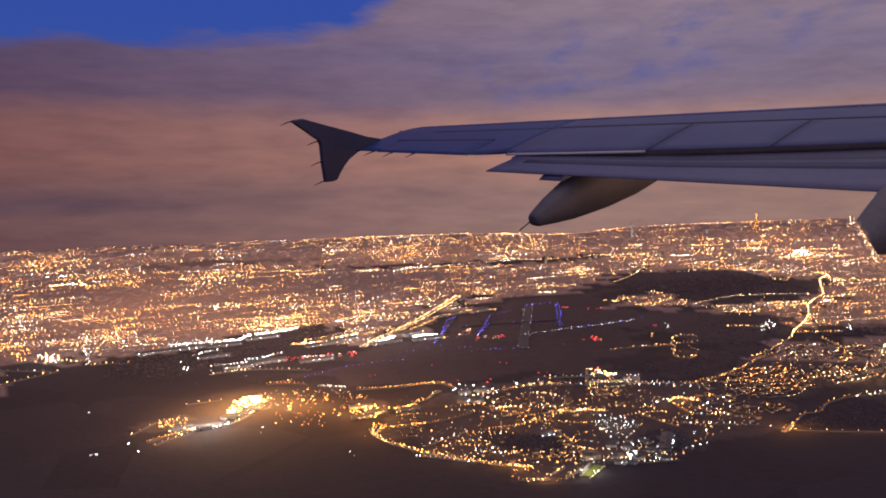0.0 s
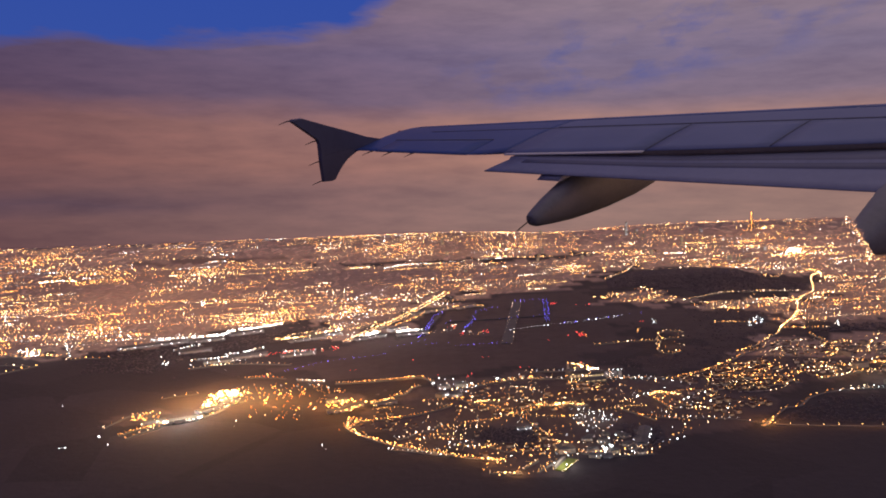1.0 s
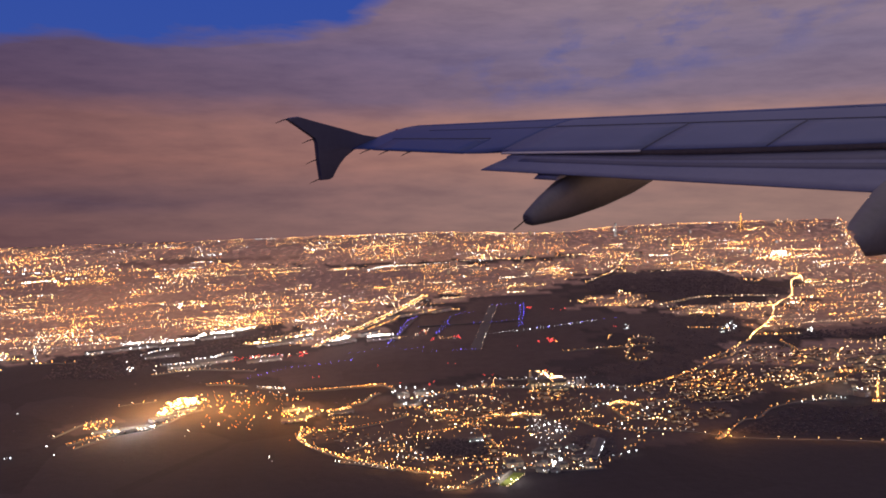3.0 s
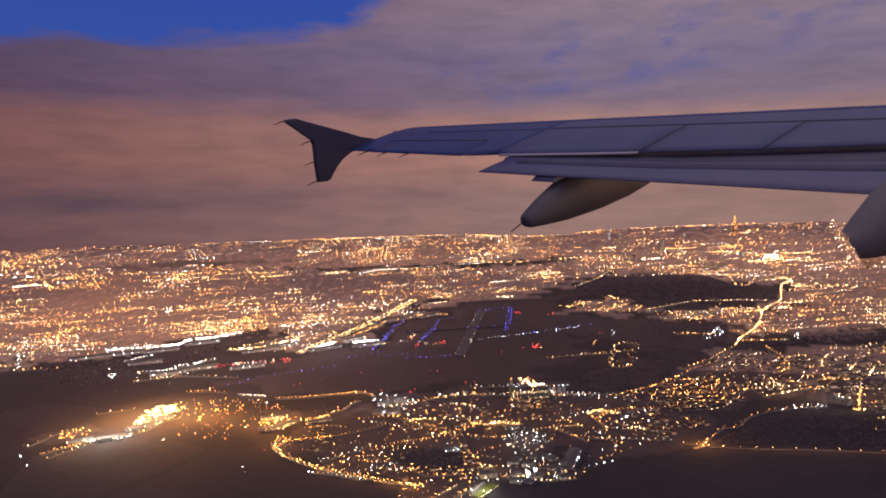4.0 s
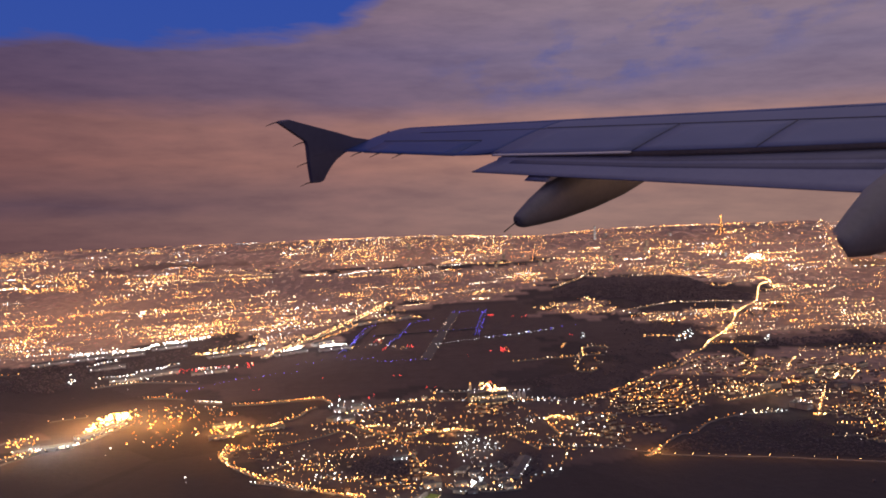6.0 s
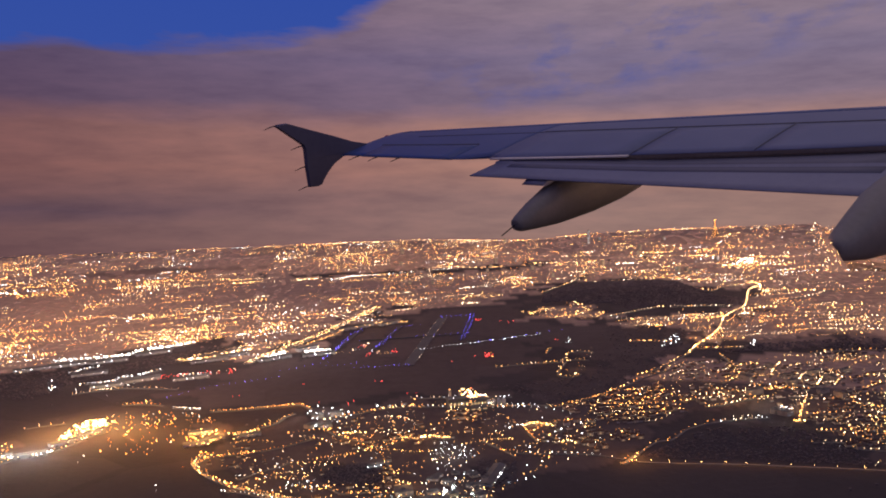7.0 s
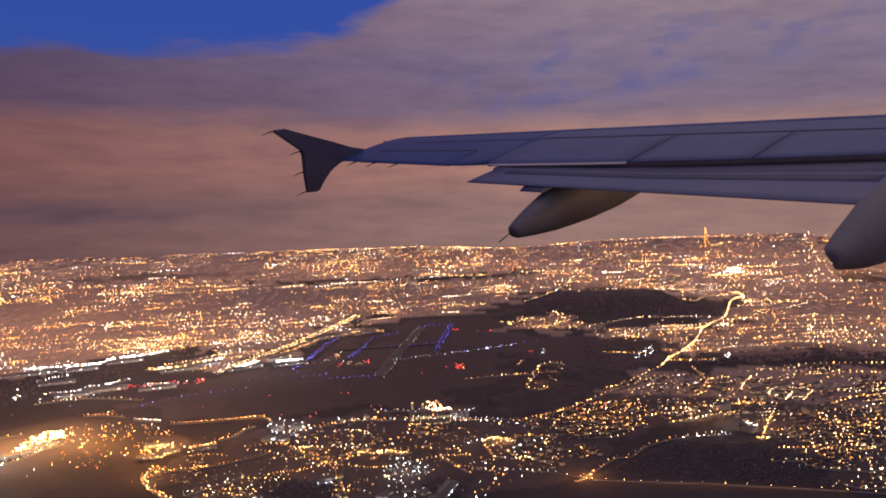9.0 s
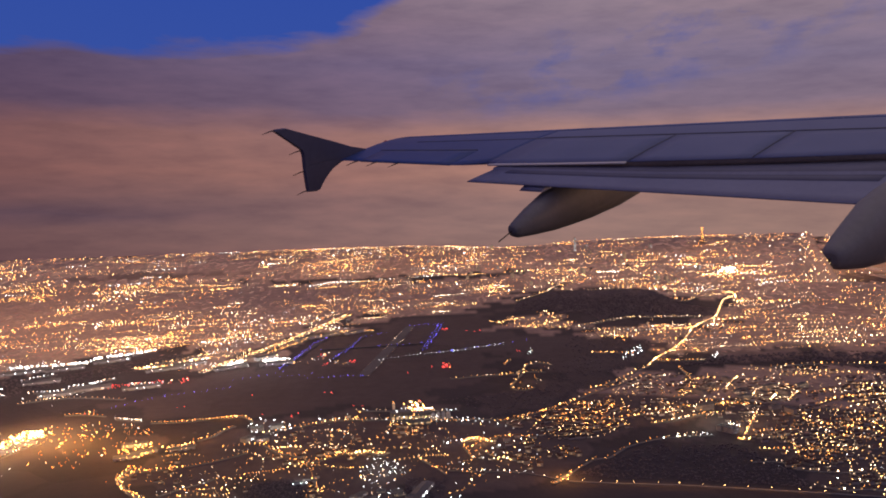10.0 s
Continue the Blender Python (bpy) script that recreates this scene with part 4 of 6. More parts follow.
road([(-0.413, 2.209), (-0.369, 2.203), (-0.322, 2.219), (-0.288, 2.267), (-0.251, 2.310)], {"warm": 3, "amber": 3, "flood": 0.8, "flood_white": 0.6}, 0.0015, 0.010, 1.3, 2, 0.0012)
road([(-0.388, 2.251), (-0.336, 2.281), (-0.287, 2.336), (-0.254, 2.367)], {"warm": 2, "amber": 2}, 0.0026, 0.006, 0.9, 1, 0.0016)
road([(-0.799, 2.157), (-0.763, 2.200), (-0.732, 2.246), (-0.686, 2.262)], {"warm": 2, "cool": 2}, 0.0050, 0.005, 0.8, 1, 0.0010)
road([(-1.033, 1.916), (-1.018, 1.949), (-0.999, 1.978), (-0.974, 2.012), (-0.954, 2.042)], {"sodium": 2, "amber": 2, "flood": 0.3}, 0.0052, 0.006, 1.0, 1, 0.0012)
road([(-1.125, 2.092), (-1.056, 2.068), (-0.974, 2.041)], {"warm": 1, "amber": 1}, 0.0060, 0.005, 0.8, 1, 0.0004)
road([(-1.271, 2.374), (-1.206, 2.311), (-1.137, 2.234), (-1.080, 2.177), (-0.964, 2.146), (-0.935, 2.165)], {"sodium": 2, "amber": 2}, 0.0034, 0.006, 0.9, 1, 0.0012)
road([(-0.897, 2.089), (-0.858, 2.098), (-0.819, 2.088), (-0.797, 2.095)], {"amber": 2, "sodium": 1}, 0.0050, 0.005, 0.85, 1, 0.0004)
road([(-1.023, 2.350), (-0.987, 2.271), (-0.955, 2.212), (-0.918, 2.134), (-0.910, 2.093)], {"warm": 2, "cool": 1}, 0.0030, 0.005, 0.9, 1, 0.0006)
road([(-1.557, 3.081), (-1.490, 2.937), (-1.416, 2.801), (-1.346, 2.697)], {"warm": 1, "cool": 1}, 0.0022, 0.005, 0.8, 1, 0.0003)
lot([(-1.088, 2.193), (-1.109, 2.269), (-1.063, 2.271), (-1.007, 2.171), (-1.020, 2.141)], 26, {"flood_white": 2, "flood": 1}, 1.0)
lot([(-1.148, 2.209), (-1.134, 2.291), (-1.031, 2.233), (-0.954, 2.157), (-0.993, 2.115)], 24, {"amber": 2, "sodium": 2}, 0.9)
lot([(-0.944, 2.223), (-0.973, 2.320), (-0.942, 2.281), (-0.906, 2.185)], 12, {"amber": 2, "warm": 1}, 0.9)
lot([(-0.760, 2.259), (-0.794, 2.388), (-0.695, 2.383), (-0.617, 2.326), (-0.676, 2.205)], 26, {"cool": 2, "warm": 2}, 0.85)
lot([(-0.579, 1.924), (-0.574, 1.992), (-0.434, 1.968), (-0.426, 1.931)], 16, {"warm": 2, "cool": 1}, 0.8, None, False)
lot([(-0.628, 1.959), (-0.636, 1.997), (-0.620, 1.992), (-0.605, 1.942)], 6, {"cool": 1, "warm": 1}, 0.9)
lot([(-0.451, 1.988), (-0.424, 2.027), (-0.233, 2.062), (-0.211, 2.020), (-0.322, 1.990)], 44, {"red": 4, "warm": 1}, 0.8, None, False)
lot([(-0.333, 2.752), (-0.276, 3.104), (-0.169, 3.062), (-0.127, 2.852), (-0.219, 2.713), (-0.272, 2.606)], 46, {"cool": 3, "warm": 2}, 0.7)
lot([(-0.139, 2.797), (-0.146, 2.896), (-0.062, 2.980), (-0.016, 2.872), (-0.061, 2.746)], 40, {"warm": 3, "cool": 2, "amber": 1}, 0.75)
# works, plant and offices of the town
lot([(-0.001, 1.636), (0.018, 1.681), (0.075, 1.632), (0.088, 1.590), (0.052, 1.525), (0.023, 1.538)], 40, {"cool": 4, "warm": 0.6, "flood_white": 0.5}, 0.9)
lot([(0.277, 1.629), (0.287, 1.740), (0.307, 1.745), (0.336, 1.675), (0.329, 1.617), (0.301, 1.599)], 110, {"flood_white": 1.6, "warm": 2, "flood": 2, "sodium": 1, "red": 0.4}, 1.4)
road([(0.193, 1.698), (0.248, 1.686), (0.281, 1.687), (0.339, 1.665), (0.382, 1.664)], {"cool": 2, "warm": 2}, 0.0062, 0.004, 0.85, 1, 0.0012)
road([(0.128, 1.645), (0.213, 1.630), (0.297, 1.616), (0.380, 1.606), (0.449, 1.587)], {"cool": 2, "warm": 2, "amber": 0.6}, 0.0072, 0.004, 0.8, 1, 0.0014)
lot([(0.227, 1.344), (0.239, 1.414), (0.299, 1.373), (0.297, 1.305), (0.269, 1.272), (0.238, 1.300)], 70, {"cool": 4, "warm": 1}, 0.6)
lot([(0.215, 1.167), (0.228, 1.279), (0.289, 1.307), (0.313, 1.229), (0.289, 1.155)], 40, {"cool": 3, "warm": 1.4}, 0.7)
lot([(0.243, 1.175), (0.246, 1.206), (0.257, 1.205), (0.255, 1.177)], 12, {"flood_white": 1, "cool": 1}, 1.2)
lot([(0.258, 1.189), (0.262, 1.215), (0.270, 1.209), (0.267, 1.179)], 8, {"cool": 1}, 1.0)
lot([(0.182, 1.206), (0.186, 1.255), (0.208, 1.228), (0.209, 1.197)], 22, {"amber": 3, "flood": 0.6}, 0.85)
lot([(0.070, 1.115), (0.084, 1.186), (0.127, 1.203), (0.181, 1.182), (0.173, 1.115), (0.130, 1.109)], 34, {"amber": 3, "sodium": 2, "flood": 0.4}, 0.8)
lot([(0.084, 1.165), (0.085, 1.184), (0.101, 1.181), (0.099, 1.163)], 4, {"flood": 1}, 1.4)
lot([(0.793, 1.465), (0.811, 1.497), (0.832, 1.478), (0.813, 1.447)], 18, {"cool": 3, "blue": 1, "warm": 1}, 0.85)
lot([(0.710, 1.431), (0.720, 1.452), (0.771, 1.449), (0.765, 1.423)], 14, {"cool": 1, "warm": 2}, 0.7)
lot([(0.753, 2.025), (0.784, 2.101), (0.840, 2.176), (0.820, 2.090), (0.778, 2.018)], 26, {"cool": 4, "flood_white": 0.4}, 0.75)
lot([(0.945, 1.982), (0.972, 2.037), (0.981, 2.027), (0.957, 1.972)], 10, {"cool": 2, "flood_white": 1}, 0.9)
lot([(0.545, 2.114), (0.560, 2.185), (0.579, 2.194), (0.560, 2.110)], 6, {"warm": 1, "cool": 1}, 0.8)
lot([(0.346, 2.021), (0.353, 2.072), (0.371, 2.067), (0.369, 2.015)], 8, {"sodium": 1, "red": 1}, 0.9)
# boulevards and squares of the far city
def boulevard(line, mix, step, size):
    road(line, mix, step, 0.003, size, 1, 0.0006, None, "lamp-lit boulevard of the far city")


boulevard([(0.218, 4.111), (0.283, 4.101), (0.364, 4.083)], {"warm": 1, "amber": 1}, 0.0016, 0.9)
boulevard([(0.361, 4.032), (0.463, 3.975), (0.555, 3.976)], {"amber": 1}, 0.0026, 0.8)
boulevard([(0.634, 3.983), (0.718, 4.016), (0.787, 4.003)], {"amber": 2, "warm": 1}, 0.0022, 0.9)
boulevard([(0.859, 4.282), (0.960, 4.249), (1.063, 4.183)], {"amber": 2, "warm": 1}, 0.0026, 0.85)
boulevard([(1.148, 4.099), (1.247, 4.066), (1.352, 3.970), (1.493, 3.909)], {"amber": 2, "warm": 1, "flood": 0.3}, 0.0022, 0.95)
boulevard([(1.618, 3.746), (1.686, 3.703), (1.753, 3.716)], {"amber": 2, "flood": 1}, 0.0017, 0.95)
boulevard([(1.247, 4.223), (1.318, 4.176), (1.403, 4.184)], {"amber": 1, "flood": 0.5}, 0.0020, 0.95)
boulevard([(1.478, 4.101), (1.558, 4.112), (1.602, 4.115)], {"amber": 1, "sodium": 1}, 0.0022, 0.9)
boulevard([(0.762, 4.045), (0.878, 3.949), (1.028, 3.810)], {"warm": 1, "amber": 1}, 0.0035, 0.8)
boulevard([(1.028, 3.810), (1.072, 3.784), (1.125, 3.779)], {"warm": 1, "flood_white": 0.4}, 0.0018, 0.9)
boulevard([(0.978, 4.436), (1.024, 4.405)], {"warm": 1, "flood": 0.3}, 0.0013, 0.9)
boulevard([(1.221, 4.797), (1.310, 4.772)], {"amber": 1}, 0.002, 0.75)
boulevard([(1.050, 5.788), (1.165, 5.746)], {"amber": 1, "flood": 0.3}, 0.0016, 0.85)
boulevard([(1.864, 4.869), (1.964, 5.032), (2.009, 5.045)], {"amber": 2, "flood": 1}, 0.0014, 0.9)
boulevard([(1.747, 4.148), (1.832, 4.122), (1.963, 4.203), (2.119, 4.272)], {"amber": 1, "warm": 1}, 0.0034, 0.8)
boulevard([(2.318, 4.717), (2.403, 4.739)], {"amber": 1, "flood": 0.5}, 0.0016, 0.9)
boulevard([(1.394, 4.708), (1.482, 4.768)], {"amber": 1}, 0.0022, 0.8)
boulevard([(-0.418, 3.908), (-0.355, 3.922), (-0.298, 3.939)], {"amber": 1, "warm": 1}, 0.0015, 0.9)
boulevard([(-0.230, 3.839), (-0.163, 3.940), (-0.085, 3.948), (-0.020, 3.938)], {"cool": 3, "flood_white": 1}, 0.0020, 0.85)
boulevard([(-0.020, 3.938), (0.122, 3.984), (0.228, 4.002), (0.339, 4.018)], {"warm": 1, "cool": 1}, 0.0032, 0.55)
boulevard([(0.049, 3.275), (0.088, 3.259), (0.142, 3.252)], {"warm": 2, "cool": 1}, 0.0016, 0.8)
boulevard([(0.325, 3.288), (0.390, 3.293), (0.447, 3.320)], {"warm": 2, "flood_white": 0.6}, 0.0018, 0.9)
boulevard([(0.351, 3.068), (0.394, 3.050)], {"amber": 1, "warm": 1}, 0.0016, 0.85)
boulevard([(0.324, 2.883), (0.381, 2.874)], {"warm": 1}, 0.0018, 0.8)
boulevard([(-0.885, 6.435), (-0.751, 6.390), (-0.580, 6.373), (-0.404, 6.293), (-0.298, 6.267)], {"amber": 2, "sodium": 1}, 0.0017, 0.8)
boulevard([(-0.366, 5.133), (-0.265, 5.146), (-0.195, 5.220)], {"amber": 1}, 0.0017, 0.85)
boulevard([(-0.228, 6.155), (-0.086, 6.156)], {"amber": 1, "warm": 1}, 0.0020, 0.75)
boulevard([(-0.025, 6.165), (0.034, 6.235)], {"amber": 1}, 0.0014, 0.8)
boulevard([(0.178, 5.890), (0.313, 5.837)], {"amber": 1}, 0.0020, 0.8)
boulevard([(0.245, 6.637), (0.399, 6.638)], {"amber": 1}, 0.0020, 0.7)
boulevard([(-0.693, 4.971), (-0.639, 4.938)], {"flood": 1, "amber": 1}, 0.002, 0.9)
boulevard([(-0.683, 5.144), (-0.628, 5.185)], {"flood_white": 1, "cool": 1}, 0.0016, 0.9)
boulevard([(-1.997, 6.090), (-1.862, 6.050), (-1.684, 5.892)], {"amber": 2, "flood": 1}, 0.0017, 0.9)
boulevard([(-2.129, 6.461), (-2.002, 6.529), (-1.824, 6.308)], ORANGES, 0.002, 0.8)
boulevard([(-1.913, 4.059), (-1.870, 4.082), (-1.811, 4.097), (-1.707, 4.032)], {"flood": 1, "amber": 1, "flood_white": 0.6}, 0.0014, 1.0)
boulevard([(-1.734, 4.148), (-1.668, 4.140), (-1.628, 4.144)], WHITES, 0.0020, 0.85)
boulevard([(-2.651, 5.629), (-2.496, 5.616), (-2.433, 5.808)], GOLDEN, 0.0020, 0.8)
boulevard([(-0.935, 3.915), (-0.874, 3.930), (-0.801, 3.896)], {"warm": 1, "amber": 1}, 0.0016, 0.85)
boulevard([(-0.679, 3.924), (-0.617, 3.938), (-0.560, 3.955)], {"amber": 1}, 0.0019, 0.8)
boulevard([(-1.559, 3.510), (-1.493, 3.516)], {"cool": 1, "warm": 1}, 0.0018, 0.8)
boulevard([(-1.058, 5.663), (-0.958, 5.729), (-0.879, 5.812)], {"amber": 1, "sodium": 1}, 0.0022, 0.75)
boulevard([(-0.669, 3.050), (-0.547, 3.044), (-0.463, 3.026)], {"sodium": 1, "amber": 1}, 0.0018, 0.8)
boulevard([(-0.953, 3.088), (-0.885, 3.039), (-0.824, 3.005)], {"warm": 1}, 0.0022, 0.8)
boulevard([(-0.284, 2.487), (-0.226, 2.533), (-0.173, 2.574)], WHITES, 0.0034, 0.8)
boulevard([(-0.342, 2.533), (-0.305, 2.531)], WHITES, 0.0020, 0.8)
lot([(1.470, 3.554), (1.543, 3.712), (1.587, 3.685), (1.531, 3.543)], 26, {"flood_white": 3, "cool": 1}, 1.1)
lot([(-0.812, 2.940), (-0.845, 3.050), (-0.827, 3.043), (-0.783, 2.907)], 8, {"flood_white": 1}, 0.9)
# houses and small streets of the town, between its roads
lot([(0.032, 1.529), (0.074, 1.648), (0.193, 1.681), (0.457, 1.574), (0.514, 1.474), (0.564, 1.398), (0.526, 1.312), (0.435, 1.281), (0.375, 1.224), (0.323, 1.183), (0.245, 1.166), (0.071, 1.189), (-0.024, 1.256), (-0.103, 1.343), (-0.119, 1.441), (-0.060, 1.613)], 70, {"sodium": 4, "amber": 3, "warm": 2, "cool": 1.4}, 0.4)
lanes([(0.032, 1.529), (0.074, 1.648), (0.193, 1.681), (0.457, 1.574), (0.514, 1.474), (0.564, 1.398), (0.526, 1.312), (0.435, 1.281), (0.375, 1.224), (0.323, 1.183), (0.245, 1.166), (0.071, 1.189), (-0.024, 1.256), (-0.103, 1.343), (-0.119, 1.441), (-0.060, 1.613)], 66, {"sodium": 5, "amber": 4, "warm": 2, "cool": 1}, 0.0056, 20, 0.85)
lot([(0.086, 1.629), (0.246, 1.644), (0.433, 1.556), (0.375, 1.435), (0.243, 1.393), (0.096, 1.441)], 60, {"sodium": 3, "amber": 3, "warm": 2, "cool": 1.5}, 0.6)
lot([(-0.088, 1.333), (-0.027, 1.390), (0.064, 1.373), (0.073, 1.254), (0.045, 1.214), (-0.024, 1.256)], 60, {"warm": 2, "cool": 2, "amber": 2}, 0.55)
lot([(0.836, 1.415), (0.931, 1.475), (1.066, 1.475), (1.126, 1.377), (0.995, 1.162), (0.911, 1.178), (0.857, 1.198), (0.848, 1.242), (0.797, 1.287)], 40, {"warm": 3, "amber": 3, "cool": 1}, 0.55)
lanes([(0.836, 1.415), (0.931, 1.475), (1.066, 1.475), (1.126, 1.377), (0.995, 1.162), (0.911, 1.178), (0.857, 1.198), (0.848, 1.242), (0.797, 1.287)], 26, {"warm": 3, "amber": 4, "sodium": 2}, 0.0065, 16, 0.85)
lanes([(0.802, 1.933), (0.873, 1.888), (1.035, 1.892), (1.121, 1.849), (1.369, 1.647), (1.078, 1.257), (0.861, 1.356), (0.818, 1.389), (0.820, 1.518), (0.710, 1.512), (0.655, 1.494), (0.567, 1.423), (0.508, 1.489), (0.457, 1.574), (0.557, 1.650), (0.655, 1.769)], 42, {"amber": 4, "warm": 3, "sodium": 2}, 0.0038, 22, 0.75)
lanes([(-0.305, 1.439), (-0.338, 1.523), (-0.281, 1.580), (-0.202, 1.513), (-0.153, 1.610), (-0.223, 1.683), (-0.362, 1.708), (-0.394, 1.639)], 12, {"sodium": 3, "amber": 2, "warm": 1}, 0.0060, 14, 0.8)
# districts, the far ones first
FAR = {"sodium": 5.5, "amber": 4.5, "warm": 1.8, "cool": 0.5}
district([(-5.104, 7.063), (-3.475, 7.079), (-2.194, 6.766), (-1.072, 6.756), (0.051, 6.471), (0.670, 6.188), (1.100, 6.057), (0.789, 4.232), (0.572, 4.019), (-0.426, 4.147), (-1.365, 4.863), (-3.119, 4.418)], 210, FAR, (2, 5), (0.02, 0.06), 0.0036, 0.0075, size=0.72, blocks=1500)
district([(-3.119, 4.418), (-2.387, 4.976), (-1.365, 4.863), (-0.419, 4.094), (0.376, 3.826), (0.743, 3.921), (0.634, 3.183), (0.522, 2.953), (0.360, 2.855), (0.210, 2.837), (0.056, 2.975), (0.005, 2.840), (-0.084, 2.801), (-0.226, 2.759), (-1.942, 2.850)], 112, FAR, (2, 6), (0.03, 0.08), 0.0036, 0.0080, size=0.80, blocks=1500)
district([(-1.942, 2.850), (-1.431, 3.129), (-0.805, 3.100), (-0.094, 2.901), (-0.127, 2.540), (-0.245, 2.449), (-0.449, 2.494), (-0.663, 2.406), (-0.790, 2.333), (-0.980, 2.256), (-1.386, 2.108)], 38, {"sodium": 6, "amber": 4, "warm": 1.6, "cool": 0.5}, (3, 7), (0.05, 0.10), 0.0036, 0.0085, size=0.85, blocks=700)
district([(1.091, 6.270), (2.015, 5.912), (2.815, 5.621), (1.937, 3.795), (0.781, 4.177)], 74, FAR, (2, 4), (0.02, 0.06), 0.0040, 0.0075, size=0.70, blocks=700)
district([(0.781, 4.177), (1.946, 3.789), (1.859, 3.286), (1.593, 2.747), (1.313, 2.801), (1.188, 2.813), (1.075, 2.805), (1.092, 3.176), (0.822, 3.288), (0.792, 3.478), (0.634, 3.183)], 96, {"sodium": 3, "amber": 4, "warm": 3, "cool": 0.8}, (2, 5), (0.02, 0.06), 0.0042, 0.0080, size=0.78, blocks=900)
district([(1.825, 3.220), (2.294, 2.885), (1.954, 2.430), (1.581, 2.724)], 20, FAR, (2, 5), (0.02, 0.06), 0.0042, 0.0080, size=0.78, blocks=150)
district([(1.276, 2.803), (1.593, 2.747), (1.968, 2.448), (1.562, 1.905), (1.221, 2.040), (0.996, 2.037), (0.842, 2.013), (0.974, 2.249), (1.135, 2.507)], 56, {"sodium": 4, "amber": 4, "warm": 2, "cool": 0.4}, (2, 6), (0.03, 0.08), 0.0044, 0.0085, size=0.80, blocks=500)
district([(0.721, 2.409), (1.059, 2.418), (0.964, 2.235), (0.863, 2.077), (0.736, 2.058), (0.735, 2.209)], 30, {"sodium": 3, "amber": 4, "warm": 3}, (1, 3), (0.04, 0.09), 0.0050, 0.0080, size=0.8, blocks=40)
district([(0.450, 2.641), (0.559, 2.680), (0.675, 2.733), (0.743, 2.502), (0.699, 2.436), (0.536, 2.524), (0.469, 2.516)], 26, {"sodium": 3, "amber": 4, "warm": 2}, (1, 4), (0.02, 0.05), 0.0042, 0.0065, size=0.80, blocks=60)
district([(0.802, 1.933), (0.873, 1.888), (1.035, 1.892), (1.121, 1.849), (1.369, 1.647), (1.078, 1.257), (0.861, 1.356), (0.818, 1.389), (0.820, 1.518), (0.710, 1.512), (0.655, 1.494), (0.567, 1.423), (0.508, 1.489), (0.457, 1.574), (0.557, 1.650), (0.655, 1.769)], 74, {"sodium": 2, "amber": 4, "warm": 4, "cool": 0.3}, (2, 5), (0.03, 0.09), 0.0062, 0.0095, loose=0.12, size=0.72, extra=0.10, blocks=400, houses=True)
district([(0.455, 1.566), (0.556, 1.646), (0.670, 1.706), (0.686, 1.587), (0.655, 1.494), (0.565, 1.417), (0.516, 1.480)], 12, {"sodium": 5, "amber": 3, "warm": 1}, (2, 5), (0.03, 0.06), 0.0050, 0.0080, loose=0.3, size=0.80, blocks=120, houses=True)
district([(0.074, 1.656), (0.193, 1.689), (0.458, 1.581), (0.516, 1.480), (0.572, 1.409), (0.533, 1.317), (0.435, 1.281), (0.375, 1.224), (0.323, 1.183), (0.245, 1.162), (0.071, 1.180), (-0.023, 1.249), (-0.108, 1.344), (-0.121, 1.451), (-0.061, 1.621), (0.032, 1.529)], 42, {"sodium": 5, "amber": 3, "warm": 2, "cool": 1.4}, (1, 4), (0.02, 0.06), 0.0085, 0.0110, loose=0.45, size=0.78, extra=0.3, blocks=200, houses=True)
district([(0.404, 1.562), (0.501, 1.497), (0.560, 1.399), (0.516, 1.306), (0.429, 1.293), (0.371, 1.346)], 26, {"warm": 3, "amber": 3, "cool": 1}, (1, 4), (0.02, 0.05), 0.0085, 0.0110, loose=0.45, size=0.7, blocks=50, houses=True)
district([(0.842, 1.429), (0.938, 1.490), (1.072, 1.487), (1.188, 1.395), (1.000, 1.106), (0.907, 1.171), (0.850, 1.183), (0.848, 1.242), (0.793, 1.288)], 34, {"sodium": 3, "amber": 3, "warm": 3, "cool": 0.8}, (1, 4), (0.03, 0.08), 0.0075, 0.0100, loose=0.35, size=0.80, blocks=200, houses=True)
district([(-1.443, 2.707), (-1.015, 1.880), (-1.275, 1.710), (-2.057, 2.800)], 20, FAR, (2, 5), (0.03, 0.08), 0.0050, 0.0090, size=0.85, blocks=120)
district([(-1.455, 2.731), (-1.150, 2.663), (-0.827, 2.494), (-0.802, 2.416), (-0.908, 2.348), (-1.005, 2.314), (-1.191, 2.220)], 22, {"sodium": 3, "amber": 3, "warm": 3, "cool": 2}, (2, 4), (0.03, 0.08), 0.0050, 0.0080, size=0.80, blocks=150)
district([(-0.425, 2.401), (-0.242, 2.430), (-0.108, 2.675), (0.004, 2.865), (-0.104, 2.347), (-0.197, 2.170), (-0.249, 2.144)], 16, {"cool": 2, "warm": 3, "amber": 3}, (2, 5), (0.02, 0.06), 0.0040, 0.0065, size=0.75, blocks=120)
district([(-0.077, 2.718), (0.026, 2.796), (0.192, 2.882), (0.324, 2.870), (0.173, 2.826), (0.036, 2.604)], 10, {"cool": 2, "warm": 3, "amber": 2}, (1, 3), (0.02, 0.05), 0.0045, 0.0065, size=0.7, blocks=80)
district([(-1.147, 2.579), (-0.809, 2.415), (-0.724, 2.244), (-0.786, 2.154), (-0.843, 2.156), (-0.904, 2.110)], 12, {"warm": 3, "cool": 2, "amber": 3, "sodium": 2}, (2, 4), (0.03, 0.07), 0.0046, 0.0075, size=0.80, blocks=120)
